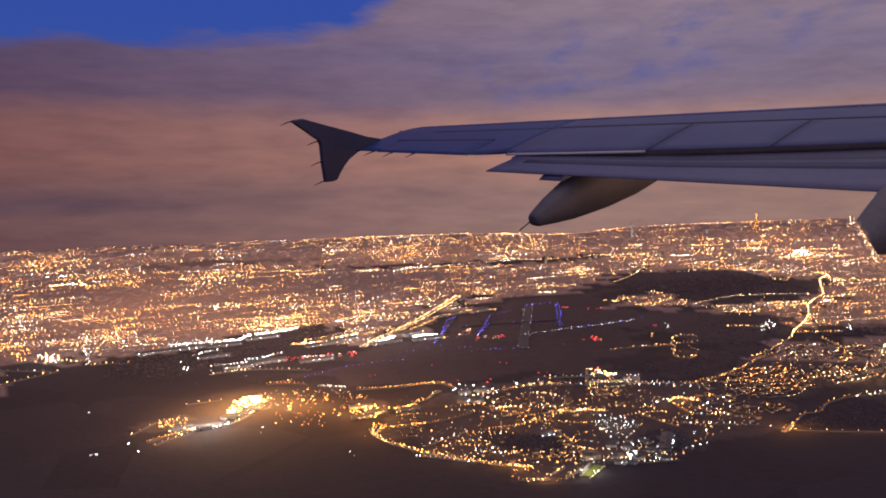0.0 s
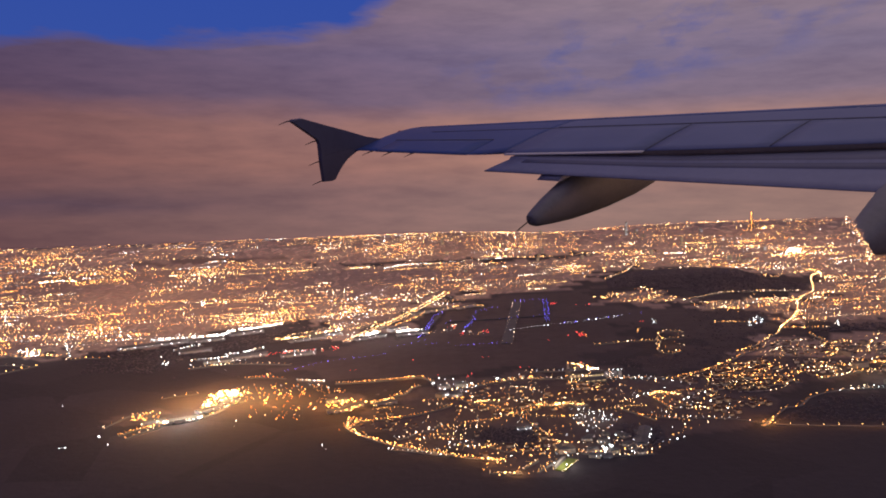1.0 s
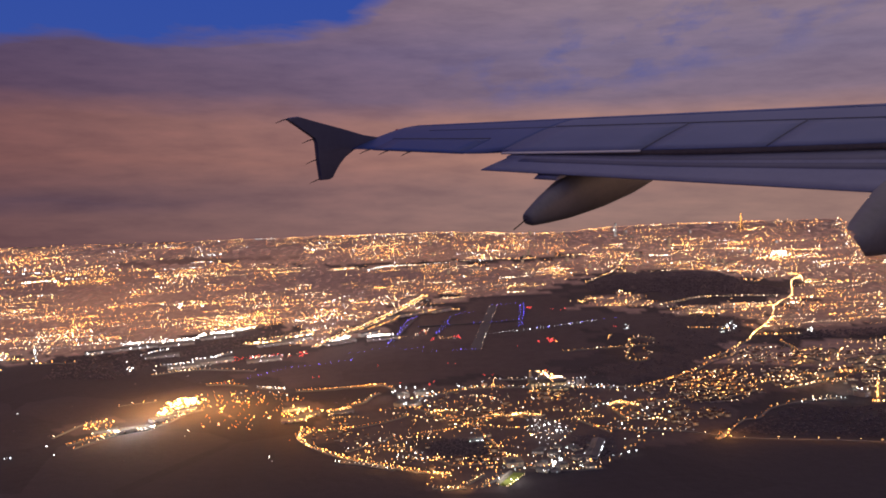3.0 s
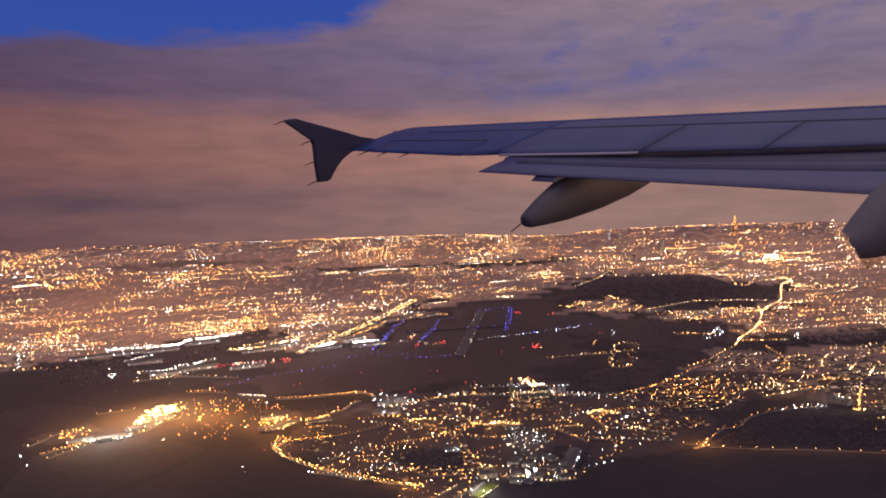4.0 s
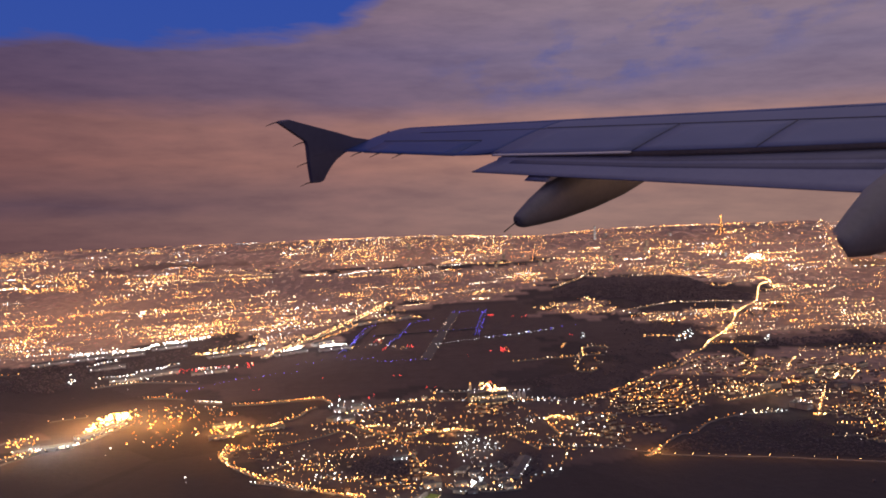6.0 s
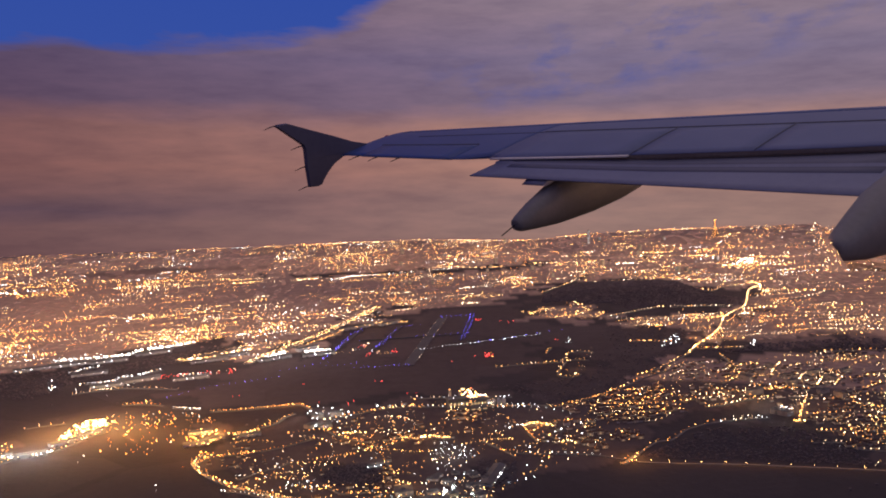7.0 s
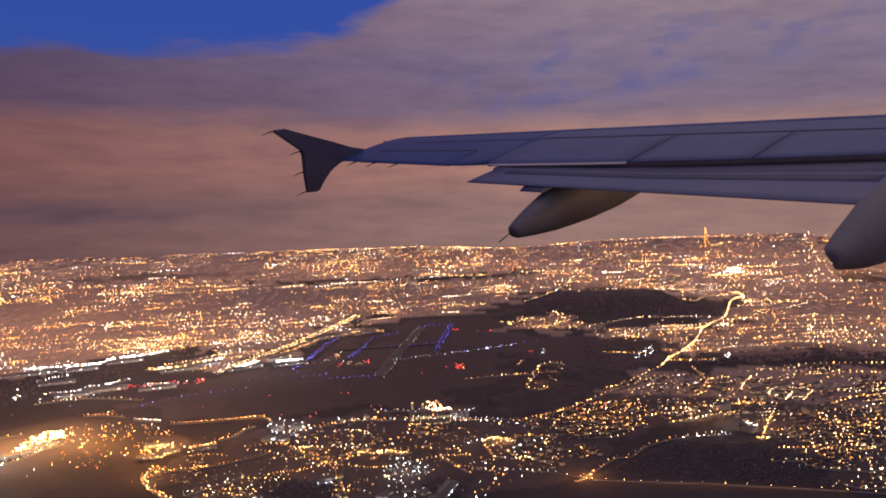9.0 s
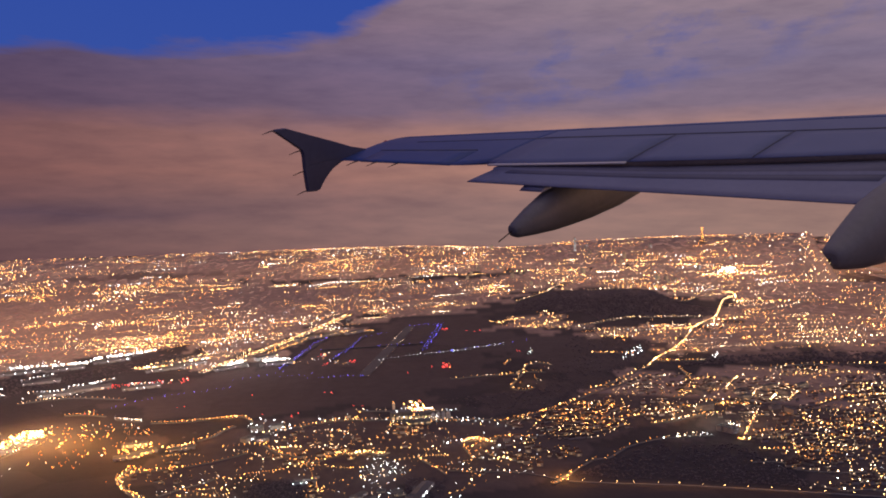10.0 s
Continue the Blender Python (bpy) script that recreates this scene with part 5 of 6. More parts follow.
district([(-1.002, 2.711), (-0.473, 2.735), (-0.113, 2.720), (-0.127, 2.540), (-0.242, 2.430), (-0.439, 2.456), (-0.651, 2.370), (-0.794, 2.380)], 44, FAR, (2, 4), (0.03, 0.08), 0.0040, 0.0070, size=0.80, blocks=300)
# the low plain to the east and the slope down to it, shaped to fit the camera's view
lot([(2.20, 4.6), (3.10, 6.4), (3.70, 6.2), (2.75, 4.6)], 200, {"sodium": 3, "amber": 4, "warm": 3}, 0.7)
lot([(1.90, 3.1), (2.25, 3.0), (3.10, 5.0), (2.75, 5.1)], 260, {"sodium": 3, "amber": 4, "warm": 3}, 0.7)
lot([(1.62, 3.12), (2.42, 5.05), (3.05, 5.00), (2.20, 3.02)], 760, {"sodium": 3, "amber": 4, "warm": 3, "cool": 1}, 0.7)
TOWNS.append([(1.55, 2.9), (2.3, 5.4), (6.5, 13.5), (11.0, 13.5), (5.0, 3.6)])
district([(4.960, 10.951), (8.172, 17.446), (10.019, 17.218), (6.076, 10.347)], 60, FAR, (2, 4), (0.02, 0.05), 0.0042, 0.0026, size=0.75, blocks=150, z=0.01)


def ribbon(name, a, b, width, material, label, lift=0.0016):
    a, b = Vector(a), Vector(b)
    d = (b - a).normalized()
    w = Vector((-d.y, d.x)) * width / 2
    bm = bmesh.new()
    v = [bm.verts.new((p.x, p.y, z)) for z in (-0.002, lift) for p in (a - w, b - w, b + w, a + w)]
    for f in ((3, 2, 1, 0), (4, 5, 6, 7), (0, 1, 5, 4), (1, 2, 6, 5), (2, 3, 7, 6), (3, 0, 4, 7)):
        bm.faces.new([v[i] for i in f])
    me = bpy.data.meshes.new(name)
    bm.to_mesh(me)
    bm.free()
    me.materials.append(material)
    return tagged(new(name, me), label, name, kind="structure")


def lamp_line(kind, a, b, n, size, jitter=0.0):
    for i in range(n):
        u = i / (n - 1)
        lamp(kind, a[0] + (b[0] - a[0]) * u + random.gauss(0, jitter), a[1] + (b[1] - a[1]) * u + random.gauss(0, jitter), size, 0.0015)


# airfield: runway, taxiways with blue edge lamps, a few red lamps
ribbon("runway", (0.175, 1.992), (0.257, 2.633), 0.026, CONCRETE, "long pale concrete runway between edge lamps")
ribbon("taxiway", (-0.029, 2.138), (0.024, 2.509), 0.012, TARMAC, "asphalt taxiway with blue edge lamps", 0.002)
ribbon("taxiway", (0.080, 2.192), (0.136, 2.530), 0.010, TARMAC, "asphalt taxiway with blue edge lamps", 0.0024)
ribbon("taxiway", (0.302, 2.264), (0.347, 2.634), 0.012, TARMAC, "asphalt taxiway with blue edge lamps", 0.002)
ribbon("taxiway", (0.035, 2.329), (0.310, 2.344), 0.008, TARMAC, "asphalt taxiway with blue edge lamps", 0.0028)
for a, b in (((0.164, 1.995), (0.247, 2.637)), ((0.188, 1.989), (0.269, 2.618))):
    lamp_line("warm", a, b, 24, 0.0)
lamp_line("blue", (-0.034, 2.126), (-0.016, 2.250), 10, 0.52, 0.0015)
lamp_line("blue", (-0.018, 2.235), (-0.001, 2.443), 11, 0.60, 0.0015)
lamp_line("blue", (-0.022, 2.150), (-0.001, 2.356), 11, 0.52, 0.0015)
lamp_line("blue", (-0.001, 2.443), (0.028, 2.508), 7, 0.52, 0.0015)
lamp_line("blue", (0.082, 2.206), (0.102, 2.325), 10, 0.60, 0.0015)
lamp_line("blue", (0.103, 2.308), (0.127, 2.495), 11, 0.60, 0.0015)
lamp_line("blue", (0.090, 2.234), (0.117, 2.354), 8, 0.52, 0.0015)
lamp_line("blue", (0.127, 2.495), (0.189, 2.542), 7, 0.45, 0.0015)
lamp_line("blue", (0.301, 2.264), (0.338, 2.604), 14, 0.56, 0.0015)
lamp_line("blue", (0.312, 2.277), (0.350, 2.622), 13, 0.52, 0.0015)
lamp_line("blue", (0.035, 2.329), (0.203, 2.344), 12, 0.38, 0.0015)
lamp_line("blue", (0.203, 2.344), (0.311, 2.361), 8, 0.38, 0.0015)
lamp_line("blue", (0.054, 2.000), (0.178, 1.998), 12, 0.38, 0.0015)
lamp_line("blue", (-0.014, 2.030), (0.051, 2.050), 6, 0.38, 0.0015)
lamp_line("blue", (0.256, 2.644), (0.354, 2.653), 8, 0.38, 0.0015)
lamp_line("blue", (-0.318, 1.823), (-0.238, 1.904), 10, 0.45, 0.0015)
lamp_line("blue", (-0.238, 1.904), (-0.108, 1.948), 10, 0.38, 0.0015)
lamp_line("blue", (-0.119, 2.021), (-0.019, 2.082), 7, 0.38, 0.0015)
lamp_line("blue", (0.346, 2.219), (0.566, 2.314), 8, 0.41, 0.0015)
lamp_line("cool", (0.200, 2.164), (0.272, 2.195), 9, 0.4)
lamp_line("cool", (0.272, 2.195), (0.391, 2.229), 14, 0.4)
lamp_line("cool", (0.391, 2.229), (0.508, 2.281), 12, 0.4)
for x, y, n in ((0.358, 2.037, 6), (0.141, 2.153, 5), (0.128, 1.842, 2), (0.199, 1.724, 2), (-0.167, 1.788, 2), (0.055, 2.236, 5), (0.356, 2.546, 6), (0.425, 2.491, 1), (0.457, 2.481, 2), (0.528, 2.179, 2),
                (0.275, 1.990, 1), (-0.047, 1.858, 1), (-0.233, 2.062, 3), (-0.394, 2.014, 5), (-0.324, 1.996, 4), (0.077, 2.129, 4), (0.073, 1.682, 3), (0.028, 1.692, 1)):
    for _ in range(n):
        lamp("red", x + random.gauss(0, 0.010), y + random.gauss(0, 0.010), 0.8)
for x, y in ((0.054, 2.260), (0.029, 2.192), (0.090, 2.160), (0.000, 2.186), (0.109, 2.134)):
    for _ in range(5):
        lamp(random.choice(("warm", "cool", "amber")), x + random.gauss(0, 0.012), y + random.gauss(0, 0.012), 0.7)

# lone lamps in the dark fields
for x, y in ((-0.162, 1.285), (-0.548, 1.396), (-0.514, 1.348), (-0.590, 1.343), (-0.587, 1.345), (-0.581, 1.344), (-0.705, 1.615), (-0.455, 1.860), (-0.332, 1.446), (-0.154, 1.263), (-0.659, 2.050), (-0.328, 1.414)):
    lamp("cool", x, y, 0.9)
# lamps along the pitch
lamp_line("warm", (0.181, 1.118), (0.208, 1.158), 11, 0.7)


def build_ground():
    """One sheet to the horizon, finer in front of the eye; built-up districts are marked paler for roofs, paving and
    far haze.
    """
    verts, faces = [(0, 0, 0)], []
    radii = [0.4] + [1 / (1 / 0.7 + (1 / 8.0 - 1 / 0.7) * i / 200) for i in range(201)] + [8.0 + 0.3 * i for i in range(1, 37)]
    turns = [math.radians(40 + i * 100 / 330) for i in range(330)] + [math.radians(140 + i * 260 / 52) for i in range(52)]
    marks = [0.0]
    for r in radii:
        for a in turns:
            x, y = r * math.cos(a), r * math.sin(a)
            verts.append((x, y, land(x, y)))
            jx, jy = x + 0.05 * r * noise.noise(Vector((x * 9, y * 9, 0))), y + 0.05 * r * noise.noise(Vector((x * 9, y * 9, 5)))
            # far towns get the full pale tone, haze put into the ground colour
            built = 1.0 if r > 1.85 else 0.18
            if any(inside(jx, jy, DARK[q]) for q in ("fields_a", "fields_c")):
                marks.append(0.5)  # bands between the suburbs, half paled in place of haze
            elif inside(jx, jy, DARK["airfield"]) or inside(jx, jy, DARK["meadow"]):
                marks.append(0.13)  # airfield and meadow, a little haze put into their colour
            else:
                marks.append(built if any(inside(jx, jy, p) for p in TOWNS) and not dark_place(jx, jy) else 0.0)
    n = len(turns)
    for i in range(n):
        faces.append((0, 1 + i, 1 + (i + 1) % n))
    for k in range(len(radii) - 1):
        for i in range(n):
            a, b = 1 + k * n + i, 1 + k * n + (i + 1) % n
            faces.append((a, a + n, b + n, b))
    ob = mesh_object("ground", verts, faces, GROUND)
    attr = ob.data.attributes.new("built_up_and_haze", "FLOAT", "POINT")
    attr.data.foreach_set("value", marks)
    tagged(ob, "dark winter farmland and paler built-up land under a dusk sky", "ground", kind="structure")


build_ground()


def build_lamps(name, kind, material, label):
    """Small eight-sided glass bodies, each on its own short post where it stands near."""
    verts, faces = [], []
    for x, y, z, r in LAMPS[kind]:
        o = len(verts)
        verts += [(x + r, y, z), (x, y + r, z), (x - r, y, z), (x, y - r, z), (x, y, z + r), (x, y, z - r)]
        for i in range(4):
            j = (i + 1) % 4
            faces += [(o + i, o + j, o + 4), (o + j, o + i, o + 5)]
    tagged(mesh_object(name, verts, faces, material), label, "street lamps", kind="stuff")


def build_posts():
    verts, faces = [], []
    for kind in LAMPS:
        for x, y, z, r in LAMPS[kind]:
            if reach(x, y) > 1.9 or kind == "faint":
                continue
            o, g = len(verts), land(x, y) - 0.001
            for zz in (g, z - r):
                verts += [(x + 0.0004 * math.cos(a), y + 0.0004 * math.sin(a), zz) for a in (0, 2.1, 4.2)]
            faces += [(o, o + 1, o + 4, o + 3), (o + 1, o + 2, o + 5, o + 4), (o + 2, o, o + 3, o + 5)]
    tagged(mesh_object("lamp_posts", verts, faces, STEEL), "thin steel posts under the nearer street lamps", "lamp posts", kind="stuff")


for args in (("sodium_street_lamps", "sodium", SODIUM, "orange sodium street lamps in rows across the suburbs"),
             ("amber_street_lamps", "amber", AMBER, "yellow street lamps along avenues and motorways"),
             ("warm_lamps", "warm", WARM, "warm white lamps of streets and yards"),
             ("floodlights", "cool", COOL, "cool white floodlights of yards and works"),
             ("taxiway_lamps", "blue", BLUE, "small blue lamps edging the taxiways"),
             ("yard_floodlights", "flood", FLOOD, "strong orange floodlights over yards and depots"),
             ("white_yard_floodlights", "flood_white", FLOOD_WHITE, "strong white floodlights over yards and works"),
             ("obstruction_lamps", "red", RED, "small red warning lamps round the airfield")):
    build_lamps(*args)
build_posts()


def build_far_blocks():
    """Blocks of the far city, sized to fit the camera's view, glowing in place of haze."""
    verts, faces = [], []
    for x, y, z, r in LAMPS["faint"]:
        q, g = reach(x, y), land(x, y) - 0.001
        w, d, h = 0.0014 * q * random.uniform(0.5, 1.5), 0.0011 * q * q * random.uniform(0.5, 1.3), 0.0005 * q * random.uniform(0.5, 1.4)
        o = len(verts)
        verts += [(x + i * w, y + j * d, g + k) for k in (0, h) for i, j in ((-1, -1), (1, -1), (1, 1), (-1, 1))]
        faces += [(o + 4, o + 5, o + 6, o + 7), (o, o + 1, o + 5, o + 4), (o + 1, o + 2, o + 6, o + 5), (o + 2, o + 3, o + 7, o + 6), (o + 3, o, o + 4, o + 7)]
    tagged(mesh_object("city_blocks", verts, faces, FAINT), "far city blocks with a dim glow added in place of haze", "city blocks", kind="stuff")


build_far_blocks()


def bar(bm, p, q, r):
    """A square bar between two places."""
    p, q = Vector(p), Vector(q)
    d = (q - p).normalized()
    u = d.cross(Vector((0, 0, 1)) if abs(d.z) < 0.9 else Vector((1, 0, 0))).normalized() * r
    v = d.cross(u).normalized() * r
    a = [bm.verts.new(e + i * u + j * v) for e in (p, q) for i, j in ((-1, -1), (1, -1), (1, 1), (-1, 1))]
    for f in ((0, 1, 2, 3), (7, 6, 5, 4), (0, 4, 5, 1), (1, 5, 6, 2), (2, 6, 7, 3), (3, 7, 4, 0)):
        bm.faces.new([a[i] for i in f])


def street_lamp(material, colour):
    """One street lamp: tapered post, bent arm, lamp head; a metre here is three kilometres."""
    ob = thing("street_lamp", "tall street lamp with a %s head beside the road" % colour, "street lamp", pose(0, 0, -9), "street lamps along the roads")
    bm = bmesh.new()
    loft(bm, [[Vector((r * math.cos(a), r * math.sin(a), z)) for a in (0, 1.57, 3.14, 4.71)] for r, z in ((0.0004, -0.0005), (0.0003, 0.003), (0.0002, 0.0062))])
    part("post", bm, STEEL, ob)
    bm = bmesh.new()
    bar(bm, (0, 0, 0.0061), (0, -0.0011, 0.0066), 0.00018)
    arm = part("arm", bm, STEEL, ob)
    bm = bmesh.new()
    bmesh.ops.create_icosphere(bm, subdivisions=1, radius=0.00045, matrix=Matrix.Translation((0, -0.0016, 0.0064)))
    part("lamp_head", bm, material, arm)
    return ob


HEADS = {"amber": street_lamp(ROAD_AMBER, "yellow"), "white": street_lamp(ROAD_WHITE, "white")}
for x, y, turn, kind in STREET_LAMPS:
    ob = copy_thing(HEADS[kind], pose(x, y, land(x, y), 0, 0, turn))
    ob.scale = [max(0.65, reach(x, y) / 1.8)] * 3
for ob in HEADS.values():
    for child in (*ob.children_recursive, ob):
        bpy.data.objects.remove(child)


def build_houses():
    """Gabled houses along the streets, walls and roofs."""
    walls, wf, roofs, rf = [], [], [], []
    nearest = sorted(HOUSES, key=lambda q: reach(q[0], q[1]))
    for x, y, a, w in nearest[HOUSE_THINGS:]:
        if dark_place(x, y):
            continue
        l, d, h = w * random.uniform(0.8, 1.4), w * 0.6, w * random.uniform(0.45, 0.8)
        ca, sa, g = math.cos(a), math.sin(a), land(x, y) - 0.001

        def put(u, v, z):
            return (x + u * ca - v * sa, y + u * sa + v * ca, g + z)
        o = len(walls)
        walls += [put(u, v, z) for z in (0, h) for u, v in ((-l / 2, -d / 2), (l / 2, -d / 2), (l / 2, d / 2), (-l / 2, d / 2))]
        walls += [put(-l / 2, 0, h + d * 0.4), put(l / 2, 0, h + d * 0.4)]
        wf += [(o, o + 1, o + 5, o + 4), (o + 1, o + 2, o + 6, o + 9, o + 5), (o + 2, o + 3, o + 7, o + 6), (o + 3, o, o + 4, o + 8, o + 7)]
        o, e = len(roofs), 1.12
        roofs += [put(-l / 2 * e, -d / 2 * e, h - d * 0.03), put(l / 2 * e, -d / 2 * e, h - d * 0.03), put(l / 2 * e, 0, h + d * 0.45), put(-l / 2 * e, 0, h + d * 0.45),
                  put(l / 2 * e, d / 2 * e, h - d * 0.03), put(-l / 2 * e, d / 2 * e, h - d * 0.03)]
        rf += [(o, o + 1, o + 2, o + 3), (o + 3, o + 2, o + 4, o + 5)]
    tagged(mesh_object("house_walls", walls, wf, WALL), "pale rendered walls of suburban houses", "houses", kind="stuff")
    tagged(mesh_object("house_roofs", roofs, rf, ROOF), "dark tiled gable roofs of suburban houses", "houses", kind="stuff")


HOUSE_THINGS = 180


def near_house(x, y, a, w, k):
    """A gabled house as a thing of its own: walls, roof, chimney, a lit window."""
    l, d, h = w * (1.2, 0.95, 1.35)[k % 3], w * 0.6, w * (0.55, 0.7, 0.62, 0.8)[k % 4]
    ob = thing("house", "small gabled house with pale walls and tiled roof", "house", pose(x, y, land(x, y) - 0.0006, 0, 0, math.degrees(a)), "houses of the town")
    bm = bmesh.new()
    v = [bm.verts.new(p) for p in [(u, t, z) for z in (0, h) for u, t in ((-l / 2, -d / 2), (l / 2, -d / 2), (l / 2, d / 2), (-l / 2, d / 2))] + [(-l / 2, 0, h + d * 0.4), (l / 2, 0, h + d * 0.4)]]
    for f in ((0, 1, 5, 4), (1, 2, 6, 9, 5), (2, 3, 7, 6), (3, 0, 4, 8, 7)):
        bm.faces.new([v[i] for i in f])
    part("wall", bm, WALL, ob)
    bm = bmesh.new()
    e, t = 1.12, w * 0.05
    loft(bm, [[Vector((u * l / 2 * e, q * d / 2 * e, h - d * 0.03 + z)) for q, z in ((-1, 0), (0, d * 0.48), (1, 0), (1, t), (0, d * 0.48 + t), (-1, t))] for u in (-1, 1)])
    roof = part("roof", bm, ROOF, ob)
    bm = bmesh.new()
    box(bm, l * 0.2, -d * 0.06, h + d * 0.3, l * 0.3, d * 0.06, h + d * 0.75)
    part("chimney", bm, WALL, roof)
    if k % 3 == 0:
        bm = bmesh.new()
        box(bm, -l * 0.2, -d / 2 - 0.0002, h * 0.3, -l * 0.02, -d / 2 + 0.0001, h * 0.7)
        part("window", bm, PANE, ob)


for k, (x, y, a, w) in enumerate(sorted(HOUSES, key=lambda q: reach(q[0], q[1]))[:HOUSE_THINGS]):
    if not dark_place(x, y):
        near_house(x, y, a, w, k)
build_houses()


def build_woods():
    """Woods: many small uneven crowns on short stems."""
    bm = bmesh.new()
    bmesh.ops.create_icosphere(bm, subdivisions=1, radius=1.0)
    base = [v.co.copy() for v in bm.verts]
    tris = [tuple(v.index for v in f.verts) for f in bm.faces]
    bm.free()
    verts, faces = [], []

    def crown(x, y, r):
        o, g = len(verts), land(x, y)
        sx, sy, sz = (r * random.uniform(0.7, 1.2) for _ in range(3))
        for c in base:
            j = random.uniform(0.7, 1.25)
            verts.append((x + c.x * sx * j, y + c.y * sy * j, g + 0.35 * sz + 0.55 * c.z * sz * j))
        faces.extend(tuple(o + i for i in t) for t in tris)
    for name, count in (("hill", 11000), ("strip", 1800), ("park", 1400), ("wood_a", 900), ("wood_b", 500), ("wood_c", 500), ("meadow", 900)):
        for _ in range(count):
            x, y = sample_in(DARK[name])
            if noise.noise(Vector((x * 3, y * 3, 1.5))) > -0.3:
                crown(x, y, (0.0009 if name == "hill" else 0.0012) * reach(x, y) * random.uniform(0.6, 1.4))
    for _ in range(350):
        a, r = random.uniform(-0.55, 0.75), 1 / random.uniform(1 / 3.0, 1 / 1.3)
        x, y = r * math.sin(a), r * math.cos(a)
        if noise.noise(Vector((x * 4, y * 4, 7.7))) > 0.2 and not inside(x, y, DARK["airfield"]):
            crown(x, y, 0.0014 * r * random.uniform(0.6, 1.4))
    tagged(mesh_object("woods", verts, faces, LEAF), "dark leafless woods and hedges", "trees", kind="stuff")


build_woods()


# ---- buildings that can be told apart ----
def hall(x, y, w, d, h, turn, lit, label="long pale metal warehouse with floodlit walls", group="warehouses"):
    """A long shed: walls, a shallow gable roof with a parapet, loading doors, wall floodlights."""
    ob = thing("warehouse", label, "warehouse", pose(x, y, land(x, y) - 0.001, 0, 0, turn), group)
    bm = bmesh.new()
    box(bm, -w / 2, -d / 2, 0, w / 2, d / 2, h)
    part("wall", bm, METAL_WALL, ob)
    bm = bmesh.new()
    e = 1.03
    v = [bm.verts.new(p) for p in ((-w / 2 * e, -d / 2 * e, h), (w / 2 * e, -d / 2 * e, h), (w / 2 * e, 0, h + d * 0.12), (-w / 2 * e, 0, h + d * 0.12), (w / 2 * e, d / 2 * e, h), (-w / 2 * e, d / 2 * e, h))]
    for f in ((0, 1, 2, 3), (3, 2, 4, 5), (1, 4, 2), (0, 3, 5), (0, 5, 4, 1)):
        bm.faces.new([v[i] for i in f])
    part("roof", bm, FLAT_ROOF, ob)
    n = max(3, int(w / 0.02))
    for i in range(n):
        u = -w / 2 + w * (i + 0.5) / n
        bm = bmesh.new()
        box(bm, u - 0.0022, -d / 2 - 0.0006, 0.0005, u + 0.0022, -d / 2 + 0.0004, h * 0.5)
        part("loading_door", bm, FLAT_ROOF, ob)
        bm = bmesh.new()
        bmesh.ops.create_icosphere(bm, subdivisions=1, radius=random.choice((0.0003, 0.0004, 0.0005, 0.0008)), matrix=Matrix.Translation((u + random.uniform(-0.008, 0.008), -d / 2 - 0.0014, h * 0.85)))
        part("floodlight", bm, lit, ob)
    return ob


def block(x, y, w, d, h, turn, pane, label="flat-roofed office block with lit windows", group="office blocks", name="office_block", category="building"):
    """A block with a parapet, storeys of window bands and a plant room on the roof."""
    ob = thing(name, label, category, pose(x, y, land(x, y) - 0.001, 0, 0, turn), group)
    bm = bmesh.new()
    box(bm, -w / 2, -d / 2, 0, w / 2, d / 2, h)
    part("wall", bm, WALL, ob)
    bm = bmesh.new()
    box(bm, -w / 2 * 1.03, -d / 2 * 1.03, h, w / 2 * 1.03, d / 2 * 1.03, h * 1.03 + 0.0005)
    roof = part("roof", bm, FLAT_ROOF, ob)
    bm = bmesh.new()
    box(bm, -w * 0.18, -d * 0.2, h * 1.03 + 0.0005, w * 0.1, d * 0.2, h * 1.15 + 0.001)
    part("plant_room", bm, FLAT_ROOF, roof)
    floors = max(2, min(6, int(h / max(0.004, w * 0.13))))
    for k in range(floors):
        z = h * (k + 0.45) / floors
        n = 4
        for i in range(n):
            if random.random() < 0.72:
                continue
            u = -w / 2 + w * (i + 0.5) / n
            bm = bmesh.new()
            box(bm, u - w * 0.05, -d / 2 - 0.0005, z, u + w * 0.05, -d / 2 + 0.0003, z + h * 0.2 / floors)
            part("window", bm, pane, ob)
    return ob


random.seed(21)
# freight sheds west of the airfield
for x, y, w, turn in ((-0.699, 2.237, 0.10, 18), (-0.602, 2.253, 0.09, 20), (-0.515, 2.332, 0.09, 24), (-0.592, 2.105, 0.08, 18), (-0.438, 2.007, 0.09, 20), (-0.317, 1.994, 0.08, 16),
                      (-0.496, 1.966, 0.07, 14), (-0.780, 2.204, 0.08, 18), (-0.328, 2.186, 0.09, 24), (-0.282, 2.236, 0.08, 26), (-0.160, 2.160, 0.08, 30), (-0.053, 2.179, 0.08, 12)):
    hall(x, y, w, w * 0.32, 0.007, turn, COOL)
# the bright depot in the fields
for x, y, w, turn in ((-0.431, 1.473, 0.05, 20), (-0.402, 1.535, 0.05, 45), (-0.379, 1.581, 0.04, 45), (-0.482, 1.470, 0.04, 25)):
    hall(x, y, w, w * 0.35, 0.007, turn, WARM, "floodlit depot shed between orange yard lamps", "depot sheds")
for x, y in ((-0.160, 1.480), (-0.139, 1.501), (-0.171, 1.548), (-0.080, 1.513)):
    hall(x, y, 0.04, 0.016, 0.006, random.uniform(10, 40), AMBER, "low shed on an orange-lit yard", "yard sheds")
